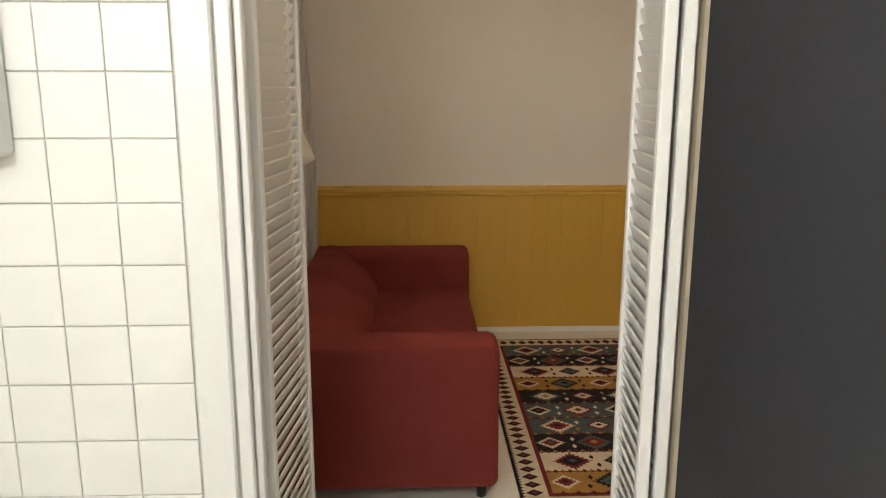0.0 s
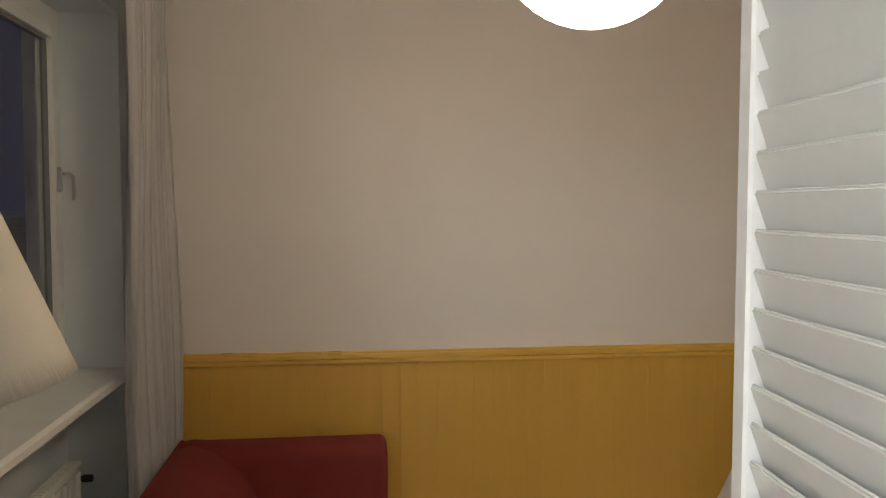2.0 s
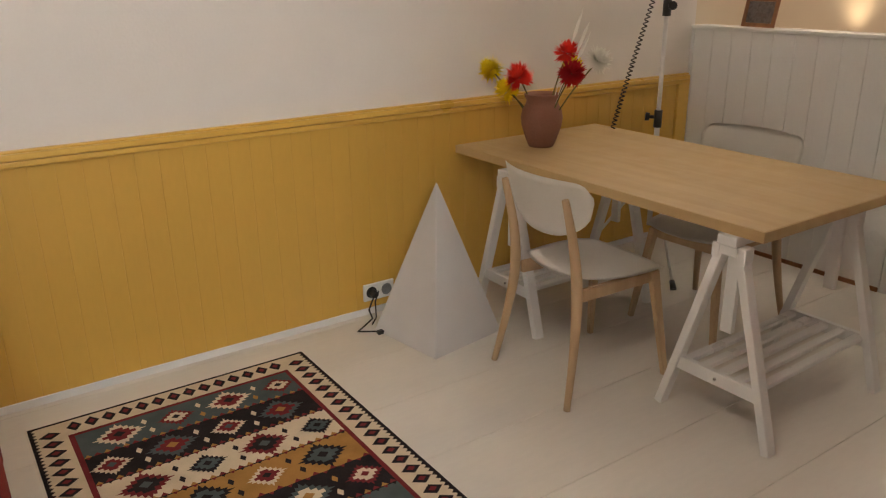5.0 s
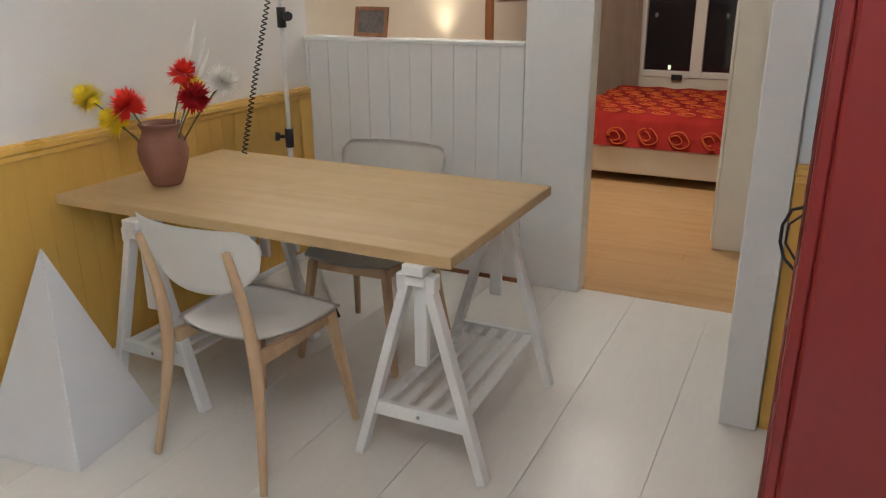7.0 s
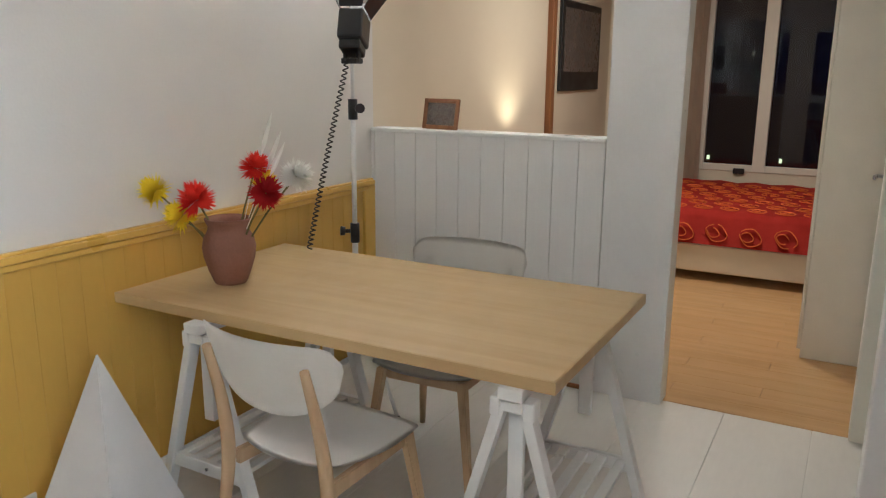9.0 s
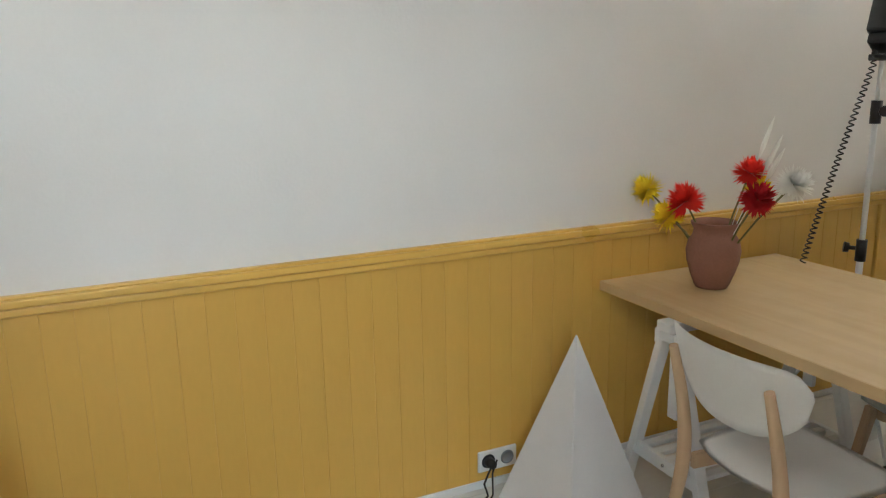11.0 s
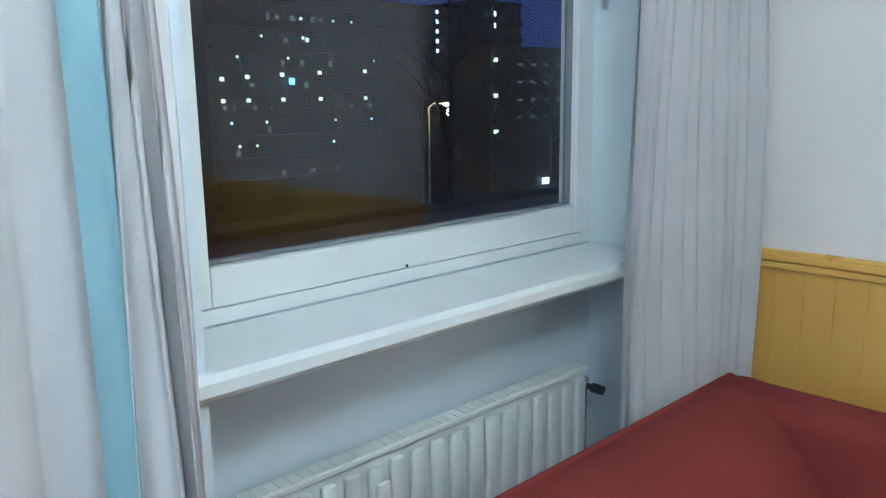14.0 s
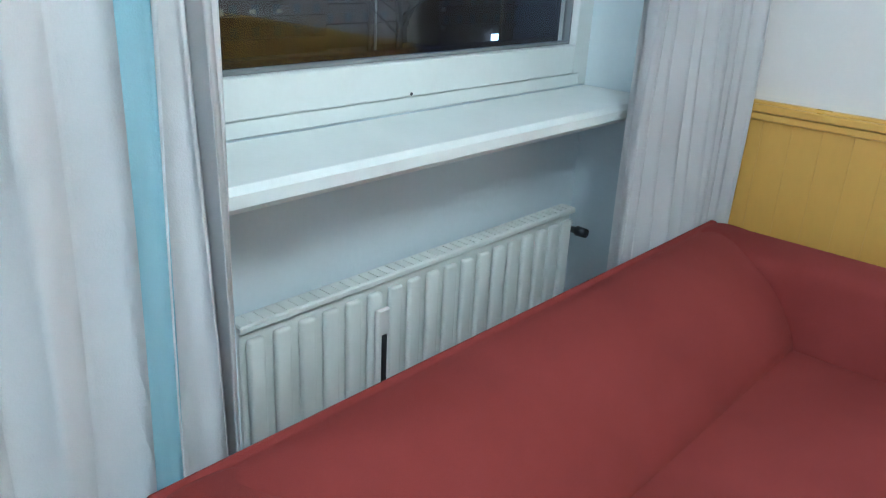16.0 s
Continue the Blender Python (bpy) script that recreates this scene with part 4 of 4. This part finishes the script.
# ---------- white pyramid, socket ----------
pyr = bmesh.new()
cx, cy = 3.045, -0.355
ang = radians(9)
cs = [(cx + 0.285 * math.cos(ang + radians(45 + 90 * k)), cy + 0.285 * math.sin(ang + radians(45 + 90 * k))) for k in range(4)]
base = [pyr.verts.new((px, py, 0)) for px, py in cs]
apex = pyr.verts.new((cx + 0.01, cy + 0.01, 0.69))
for k in range(4):
    pyr.faces.new((base[k], base[(k + 1) % 4], apex))
pyr.faces.new(base[::-1])
bmesh.ops.bevel(pyr, geom=pyr.edges[:], offset=0.003, segments=2, affect="EDGES")
tagged(part("pyramid", pyr, M_CONE), "tall white card pyramid standing on the floor", "pyramid")

sock = thing("wall_socket", "double white wall socket above the skirting", "socket", at=pose(2.935, -0.0165, 0.11))
blocks("plate", M_SOCKET, (-0.082, 0.082, -0.012, -0.001, -0.042, 0.042), parent=sock, bevel=0.004)
for sx in (-0.04, 0.04):
    bm = bmesh.new()
    lathe(bm, [(0.0, 0.0), (0.022, 0.0), (0.022, 0.004), (0.026, 0.004), (0.028, 0.0)], 20, pose(sx, -0.0125, 0, 90))
    part("outlet", bm, M_BLACK if sx < 0 else M_BEAD, sock)
plug = thing("power_cable", "black mains plug and cable lying on the floor", "cable")
bm = bmesh.new()
lathe(bm, [(0.0, 0.035), (0.016, 0.035), (0.02, 0.0), (0.0, 0.0)], 14, pose(2.895, -0.031, 0.11, 90))
part("plug", bm, M_RUBBER, plug)
bm = bmesh.new()
tube(bm, [(2.895, -0.06, 0.11), (2.87, -0.07, 0.08), (2.86, -0.06, 0.04), (2.86, -0.09, 0.008), (2.80, -0.13, 0.006), (2.74, -0.17, 0.006), (2.77, -0.19, 0.006), (2.80, -0.21, 0.006), (2.83, -0.24, 0.006)], 0.004, 6)
tube(bm, [(2.93, -0.033, 0.11), (2.90, -0.05, 0.07), (2.88, -0.09, 0.008), (2.83, -0.14, 0.006)], 0.0035, 6)
part("cord", bm, M_RUBBER, plug)
blocks("switch", M_BLACK, (2.80, 2.86, -0.25, -0.225, 0.0, 0.018), parent=plug, bevel=0.004)

# ---------- paper globe lamp ----------
globe = thing("ceiling_lamp", "lit round white paper globe hanging from the ceiling", "lamp", at=pose(1.665, -2.08, 2.235))
bm = bmesh.new()
prof = []
R = 0.215
for i in range(49):
    th = math.pi * (0.04 + 0.92 * i / 48)
    rr = R * (1 + (0.006 if i % 2 else -0.002))
    prof.append((rr * math.sin(th), -rr * math.cos(th) * 0.98))
lathe(bm, prof, 48)
part("shade", bm, M_GLOBE, globe)
bm = bmesh.new()
tube(bm, [(0, 0, 0.205), (0, 0, CEIL - 2.235 - 0.002)], 0.004, 6)
part("flex", bm, M_WHITE, globe)

# ---------- reading lamp by the sofa ----------
rl = thing("floor_lamp", "floor lamp with tilted cream cone shade beside the sofa", "lamp", at=pose(0.470, -2.325, 0))
bm = bmesh.new()
lathe(bm, [(0.0, 0.0), (0.11, 0.0), (0.11, 0.012), (0.02, 0.025), (0.0, 0.026)], 28)
part("base", bm, M_BLACK, rl)
bm = bmesh.new()
tube(bm, [(0, 0, 0.02), (0, 0, 1.40), (-0.005, 0.0, 1.49)], 0.009, 8)
part("pole", bm, M_STEEL, rl)
sm = Matrix.Translation((0.0, 0.0, 1.485)) @ Vector((0.26, 0.05, -1.0)).to_track_quat("-Z", "Y").to_matrix().to_4x4()
bm = bmesh.new()
lathe(bm, [(0.11 + 0.055 * k / 8, 0.22 - 0.40 * k / 8) for k in range(9)], 160, sm)
bmesh.ops.solidify(bm, geom=bm.faces[:], thickness=0.002)
part("shade", bm, M_SHADE, rl, "cream cloth cone shade")
bm = bmesh.new()
lathe(bm, [(0.02, 0.19), (0.105, 0.19), (0.158, -0.178)], 160, sm)
part("lining", bm, M_SHADEIN, rl, "tan inner lining of the shade")

# ---------- red armoire and the short wall beside it ----------
AX0, AX1, AY = 2.80, 3.71, -2.575
arm = thing("armoire", "tall red-painted armoire with black iron door handle", "wardrobe")
blocks("carcass", M_REDDOOR, (AX0, AX1, AY - 0.52, AY - 0.024, 0.0, 2.05), parent=arm, bevel=0.006)
mid = (AX0 + AX1) / 2
for x0, x1, hx in ((AX0 + 0.004, mid - 0.002, None), (mid + 0.002, AX1 - 0.004, 1)):
    leaf = blocks("door", M_REDDOOR, (x0, x1, AY - 0.023, AY, 0.06, 2.02), parent=arm, bevel=0.004)
    bm = bmesh.new()
    for z0, z1 in ((0.12, 0.86), (1.0, 1.94)):
        a0, a1, c = x0 + 0.09, x1 - 0.10, 0.10
        loop = [(a0 + c, z0), (a1 - c, z0), (a1, z0 + c), (a1, z1 - c), (a1 - c, z1), (a0 + c, z1), (a0, z1 - c), (a0, z0 + c)]
        for a, b in zip(loop, loop[1:] + loop[:1]):
            tube(bm, [(a[0], AY + 0.002, a[1]), (b[0], AY + 0.001, b[1])], 0.0035, 6)
    part("moulding", bm, M_REDLINE, leaf, "darker red painted moulding")
bm = bmesh.new()
for x in (AX1 - 0.012, AX1 - 0.03):
    tube(bm, [(x, AY + 0.001, 0.06), (x, AY + 0.001, 2.02)], 0.003, 6)
part("edge_line", bm, M_REDLINE, arm)
hx = AX1 - 0.19
bm = bmesh.new()
tube(bm, [(hx - 0.02, AY + 0.002, 0.98), (hx, AY + 0.028, 0.965), (hx + 0.012, AY + 0.045, 0.92), (hx + 0.012, AY + 0.045, 0.875), (hx, AY + 0.03, 0.835), (hx - 0.02, AY + 0.002, 0.815)], 0.0042, 8)
tube(bm, [(hx - 0.03, AY + 0.004, 0.96), (hx - 0.01, AY + 0.03, 0.93), (hx - 0.01, AY + 0.032, 0.88), (hx - 0.03, AY + 0.004, 0.845)], 0.0032, 8)
part("handle", bm, M_BLACK, arm, "black wrought-iron curved handle")
side = setting(blocks("wainscot_side", M_YELLOW, (XW - 0.006, XW - 0.001, -3.5, -2.535, 0.0, DADO - 0.04)), "yellow-painted board wainscot beside the armoire", "wainscot")
for i in range(10):
    o = new("board", board_mesh)
    o.parent = side
    o.matrix_basis = pose(XW - 0.004, -2.537 - 0.089 * i, 0, 0, 0, -90)
bm = bmesh.new()
for w, z0, z1 in ((0.028, DADO - 0.055, DADO - 0.032), (0.036, DADO - 0.030, DADO - 0.006), (0.026, DADO - 0.008, DADO + 0.004)):
    box(bm, XW - w, XW, -3.5, -2.535, z0, z1, 0.005, 2)
setting(part("trim_dado_side", bm, M_YELLOW2), "yellow moulded dado rail beside the armoire", "trim")
setting(blocks("trim_post", M_WHITE, (XW - 0.035, XW + 0.14, -2.533, -2.405, 0.0, CEIL), bevel=0.004), "white-painted wall end post", "post")

# ---------- bedroom ----------
bed = thing("bed", "double bed with red and orange bedspread on cream base", "bed", at=pose(7.45, -2.75, 0))
blocks("base", M_BEDBASE, (0.0, 1.75, 0.0, 1.95, 0.07, 0.285), parent=bed, bevel=0.012)
for lx in (0.08, 1.67):
    for ly in (0.1, 1.85):
        blocks("leg", M_BLACK, (lx - 0.03, lx + 0.03, ly - 0.03, ly + 0.03, 0.0, 0.069), parent=bed)
bm = bmesh.new()
n = 26
top = [[bm.verts.new((-0.015 + 1.78 * i / n, -0.015 + 1.98 * j / n, 0.53 + 0.018 * noise.noise((i * 0.5, j * 0.5, 0)) - (0.05 if i == 0 else 0.0))) for j in range(n + 1)] for i in range(n + 1)]
for a, b in zip(top, top[1:]):
    for j in range(n):
        bm.faces.new((a[j], b[j], b[j + 1], a[j + 1])).smooth = True
low = [bm.verts.new((-0.022, v.co.y, 0.286)) for v in top[0]]
for j in range(n):
    bm.faces.new((low[j], top[0][j], top[0][j + 1], low[j + 1])).smooth = True
bmesh.ops.solidify(bm, geom=bm.faces[:], thickness=0.01)
cover = part("bedspread", bm, M_COVER, bed, "red bedspread printed with orange rings")
blocks("mattress", M_BEDBASE, (0.0, 1.75, 0.005, 1.945, 0.286, 0.48), parent=bed, bevel=0.03)


def ring(bm, c, r, turn, nrm):
    """A loose drawn loop of print lying on the cloth."""
    u, v = nrm
    for rr, a0, a1, off in ((r, 0.2, 6.1, 0), (r * 0.55, 0.0, 5.2, 0.3)):
        pts = []
        for i in range(15):
            a = a0 + (a1 - a0) * i / 14 + turn
            pts.append(Vector(c) + Vector(u) * (math.cos(a) * rr * (1 + 0.2 * math.sin(2 * a)) + off * r) + Vector(v) * math.sin(a) * rr * 0.9)
        tube(bm, pts, 0.004, 5)


rnd = random.Random(8)
for j in range(8):
    bm = bmesh.new()
    ring(bm, (-0.026, 0.14 + 0.235 * j, 0.37 + 0.012 * (j % 2)), 0.072, rnd.uniform(0, 6), ((0, 1, 0), (0, 0, 1)))
    part("printed_ring", bm, M_ORANGE, cover)
for i in range(7):
    for j in range(10):
        bm = bmesh.new()
        ring(bm, (0.14 + 0.22 * i, 0.12 + 0.19 * j + 0.08 * (i % 2), 0.540), 0.075, rnd.uniform(0, 6), ((1, 0, 0), (0, 1, 0)))
        part("printed_ring", bm, M_ORANGE, cover)

bw = thing("window_2", "cream-painted bedroom window with dark panes", "window", kind="structure")
blocks("window_frame", M_DOORW, (9.29, 9.36, -2.55, -2.46, 0.62, 2.3), (9.29, 9.36, -0.98, -0.85, 0.62, 2.3), (9.29, 9.36, -1.53, -1.42, 0.62, 2.3),
       (9.29, 9.36, -2.46, -1.53, 0.62, 0.68), (9.29, 9.36, -1.42, -0.98, 0.62, 0.68), (9.29, 9.36, -2.46, -1.53, 2.2, 2.3), (9.29, 9.36, -1.42, -0.98, 2.2, 2.3), parent=bw, bevel=0.004)
for y0, y1 in ((-2.46, -1.53), (-1.42, -0.98)):
    p = blocks("pane", M_GLASS, (9.322, 9.328, y0 + 0.001, y1 - 0.001, 0.681, 2.199), parent=bw)
    p.visible_shadow = False
blocks("handle", M_BLACK, (9.26, 9.289, -1.36, -1.26, 0.60, 0.65), parent=bw, bevel=0.004)
M_BCURT = cloth("beige_curtain_cloth", (0.62, 0.52, 0.42))
for y0, y1, sd in ((-0.97, -0.15, 21), (-3.3, -2.5, 22)):
    c = curtain("bedroom_curtain", M_BCURT, y0, y1, 9.16, 0.03, 7, "beige bedroom curtain hanging in folds", sd)
    c["group"] = "bedroom curtains"

bd = thing("bedroom_door", "cream-painted bedroom door standing open", "door", at=pose(5.235, -2.42, 0, 0, 0, -1))
blocks("leaf", M_DOORW, (0.0, 0.80, -0.02, 0.02, 0.008, 2.04), parent=bd, bevel=0.004)
bm = bmesh.new()
tube(bm, [(0.74, 0.02, 1.03), (0.74, 0.06, 1.03), (0.73, 0.065, 1.03), (0.64, 0.065, 1.03)], 0.009, 8)
part("handle", bm, M_STEEL, bd, "steel lever handle")
wr = thing("wardrobe", "tall plain cream wardrobe in the bedroom", "wardrobe", at=pose(6.07, -3.0, 0))
blocks("carcass", M_DOORW, (0.0, 1.0, 0.0, 0.875, 0.0, 2.15), parent=wr, bevel=0.004)
blocks("door", M_DOORW, (0.003, 0.498, 0.876, 0.895, 0.05, 2.13), parent=wr, bevel=0.003)
blocks("door", M_DOORW, (0.502, 0.997, 0.876, 0.895, 0.05, 2.13), parent=wr, bevel=0.003)

pf = thing("picture_frame", "small brown wooden picture frame leaning on the ledge", "picture frame", at=pose(XP + 0.045, -0.39, LEDGE, 0, 10, -8))
for r in ((-0.012, 0.0, -0.11, -0.088, 0.001, 0.155), (-0.012, 0.0, 0.088, 0.11, 0.001, 0.155), (-0.012, 0.0, -0.0875, 0.0875, 0.001, 0.022), (-0.012, 0.0, -0.0875, 0.0875, 0.134, 0.155)):
    blocks("moulding", M_FRAMEWOOD, r, parent=pf, bevel=0.002)
blocks("photograph", M_PHOTO, (-0.006, -0.003, -0.087, 0.087, 0.0225, 0.1335), parent=pf, label="dark faded picture")

up = setting(blocks("trim_bedroom_upright", M_FRAMEWOOD, (7.60, 7.68, -0.05, -0.001, 0.0, CEIL), bevel=0.004), "brown wooden upright on the bedroom wall", "trim")
pic = thing("wall_picture", "dark framed painting hanging on the bedroom wall", "picture")
blocks("moulding", M_BLACK, (7.86, 8.9, -0.03, -0.002, 1.36, 2.1), parent=pic, bevel=0.005)
blocks("canvas", M_PHOTO, (7.92, 8.84, -0.033, -0.0305, 1.52, 2.04), parent=pic)
ul = thing("uplight", "small brown bedside uplighter on the wall", "lamp", at=pose(6.85, -0.10, 0.93))
bm = bmesh.new()
lathe(bm, [(0.0, 0.0), (0.02, 0.0), (0.06, 0.09), (0.057, 0.09), (0.02, 0.01), (0.0, 0.01)], 24)
part("bowl", bm, M_FRAMEWOOD, ul)
blocks("arm", M_FRAMEWOOD, (-0.012, 0.012, 0.02, 0.099, 0.01, 0.03), parent=ul)

# ---------- outside in the evening ----------
GZ = -14.0
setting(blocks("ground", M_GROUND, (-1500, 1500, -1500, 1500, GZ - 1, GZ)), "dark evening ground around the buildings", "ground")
roof = thing("lower_roof", "brown felted flat roof below the window", "roof", kind="structure")
blocks("deck", M_ROOFRED, (-4.6, -0.35, -8, 14, -0.2, 0.25), parent=roof)
blocks("edge_strip", M_FACADE, (-4.66, -4.605, -8, 14, 0.1, 0.33), parent=roof, bevel=0.01)
blocks("outer_wall", M_FACADE, (-4.55, -0.4, -7.9, 13.9, GZ, -0.21), parent=roof)


def tower(label, y0, y1, top, x, steps=(), lit=(), rows=9, depth=14):
    """A block of flats: walls, roof parapets, rows of windows and balconies, some of them lit."""
    t = thing("apartment_building", label, "building", at=pose(x, 0, 0), group="blocks of flats")
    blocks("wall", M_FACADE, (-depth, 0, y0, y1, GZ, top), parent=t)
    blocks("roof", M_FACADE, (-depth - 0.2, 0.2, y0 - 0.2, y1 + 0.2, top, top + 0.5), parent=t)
    for a, b, h in steps:
        blocks("roof_house", M_FACADE, (-depth + 2, -1, a, b, top + 0.5, h), parent=t)
    bm = bmesh.new()
    box(bm, 0.0, 0.06, -0.6, 0.6, 0.0, 1.3)
    dark = mesh_of("window", bm, M_BLACK)
    n = max(int((y1 - y0) / 3.2), 2)
    for r in range(rows):
        z = top - 2.6 - r * 2.9
        if z < GZ + 1:
            break
        blocks("balcony", M_FACADE, (0.002, 0.9, y0 + 0.5, y1 - 0.5, z - 0.9, z - 0.2), parent=t)
        for i in range(n):
            o = new("window", dark)
            o.parent = t
            o.location = (0.001, y0 + (i + 0.5) * (y1 - y0) / n, z)
    for y, z, w, h, mt in lit:
        blocks("lit_window", mt, (0.95, 1.02, y - 0.7 * w, y + 0.7 * w, z - 0.7 * h, z + 0.7 * h), parent=t)
    return t


rnd = random.Random(12)
lit = []
for k, y in enumerate((46.0, 49.6, 54.8, 60.8, 68.7)):
    lit.append((y, 4.3 + 0.32 * k, 0.42, 0.36, M_LIT_Y))
    lit.append((y, 1.6 + 0.05 * k, 0.40, 0.34, M_LIT_Y))
for k in range(16):
    lit.append((rnd.uniform(46.5, 71), rnd.choice((-1.2, -4.2, 7.1, 9.8, 12.3)), 0.22, 0.22, M_LIT_Y if k % 3 else M_LIT_W))
lit += [(56.25, 4.1, 0.6, 0.6, M_LIT_B), (59, 9.6, 0.35, 0.35, M_LIT_Y)]
for k in range(26):
    lit.append((rnd.uniform(45.5, 71.5), 14.4 - 2.6 - 2.9 * rnd.randint(0, 7) + 0.5, rnd.uniform(0.25, 0.6), rnd.uniform(0.3, 0.6), M_LIT_DIM))
tower("tall dark block of flats with scattered lit windows", 44.5, 72.3, 14.4, -90, ((55.5, 63, 16.6), (62, 72, 19.6)), lit)
sg = thing("roof_sign", "bright bluish white lit roof sign on its frame", "sign", at=pose(-91.5, 62.5, 19.6))
blocks("letter_panel", M_LIT_W, (0.0, 0.1, -1.3, -0.3, 0.9, 1.9), parent=sg)
blocks("letter_panel", M_LIT_W, (0.0, 0.1, 0.2, 1.4, 1.1, 2.1), parent=sg)
blocks("support", M_FACADE, (-0.1, -0.01, -1.2, 1.3, -0.3, 1.6), parent=sg)
tower("dark slab block with a column of lit stair windows", 72.8, 91.0, 15.6, -92, (), [(84.3 * 1.01, 15.1 - 1.5 * i, 0.35, 0.4, M_LIT_W) for i in range(5)])
tower("distant dark tower block with few lit windows", 97.5, 109, 17.8, -94, (), [(101, 16, 0.3, 0.6, M_LIT_W), (101, 14, 0.3, 0.6, M_LIT_W)])
tower("lower dark block with lit gallery lamps", 92.2, 112, 9.5, -86, (), [(90.8 + 1.6, 7.6, 0.7, 0.45, M_LIT_Y), (92.4, 1.9, 0.7, 0.45, M_LIT_Y), (92.5, -3.9, 0.8, 0.4, M_LIT_Y), (106, -13, 2.0, 0.8, M_LIT_W)] + [(98.5 + 3.4 * (k % 4), 7.0 - 2.9 * (k // 4), 0.9, 0.25, M_LIT_DIM) for k in range(16)], rows=7)
# added block, not a known building: covers the sky so the bedroom panes look black
eb = thing("apartment_building", "added dark block that hides the sky behind the bedroom window", "building", at=pose(45, 0, 0), group="blocks of flats")
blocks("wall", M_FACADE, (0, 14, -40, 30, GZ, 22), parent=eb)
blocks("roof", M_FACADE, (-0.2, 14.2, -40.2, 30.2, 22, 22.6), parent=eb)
# small glowing patches on it stand in for lights reflected in the panes
for k in range(14):
    blocks("lit_window", M_LIT_Y if k % 4 == 0 else M_LIT_DIM, (-0.06, -0.005, -6 + k * 0.9, -5.86 + k * 0.9, -3 + 2.7 * ((k * 5) % 4), -2.78 + 2.7 * ((k * 5) % 4)), parent=eb)
sl = thing("street_lamp", "lit yellow street lamp on a tall post", "street lamp", at=pose(-59, 53.4, 0))
bm = bmesh.new()
tube(bm, [(0, 0, GZ), (0, 0, 0.6), (0.1, 0.6, 1.0), (0.1, 2.2, 1.05)], [0.14, 0.09, 0.07, 0.06], 8)
part("post", bm, M_POST, sl)
bm = bmesh.new()
lathe(bm, [(0.0, -0.22), (0.30, -0.16), (0.46, 0.0), (0.3, 0.14), (0.0, 0.16)], 16, Matrix.Translation((0.1, 2.6, 0.93)))
part("lantern", bm, M_LIT_S, sl, "glowing yellow lantern")
d = bpy.data.lights.new("street_light", "POINT")
d.energy, d.color, d.shadow_soft_size = 3500, (1.0, 0.62, 0.22), 0.4
o = new("street_light", d)
o.location = (-58.4, 56.0, 0.1)


def bare_tree(x, y, h, seed):
    rnd = random.Random(seed)
    t = thing("tree", "bare leafless street tree in front of the flats", "tree", at=pose(x, y, GZ), group="bare trees")
    bm = bmesh.new()
    tube(bm, [(0, 0, 0), (0.1, 0.05, h * 0.4), (0, 0.1, h * 0.8), (0.1, 0, h)], [0.32, 0.24, 0.12, 0.04], 7)
    part("trunk", bm, M_BARK, t)
    bm = bmesh.new()
    for k in range(34):
        z = h * rnd.uniform(0.3, 0.95)
        a = rnd.uniform(0, 6.28)
        L = (h - z) * 0.45 + 1.2
        p = [Vector((0, 0, z))]
        for s in range(4):
            p.append(p[-1] + Vector((math.cos(a), math.sin(a), 0.7)) * L / 4 + Vector([rnd.uniform(-0.2, 0.2) for _ in range(3)]))
        tube(bm, p, [0.08, 0.06, 0.045, 0.03, 0.012], 5)
        for q in range(5):
            b = p[rnd.randint(1, 3)]
            v = Vector([rnd.uniform(-1, 1), rnd.uniform(-1, 1), rnd.uniform(0, 1)]) * L * 0.4
            tube(bm, [b, b + v], [0.025, 0.008], 4)
    part("crown", bm, M_BARK, t, "bare branches")


bare_tree(-40, 38.0, 30, 1)
bare_tree(-76, 68, 22, 2)
bare_tree(-70, 88, 24, 3)
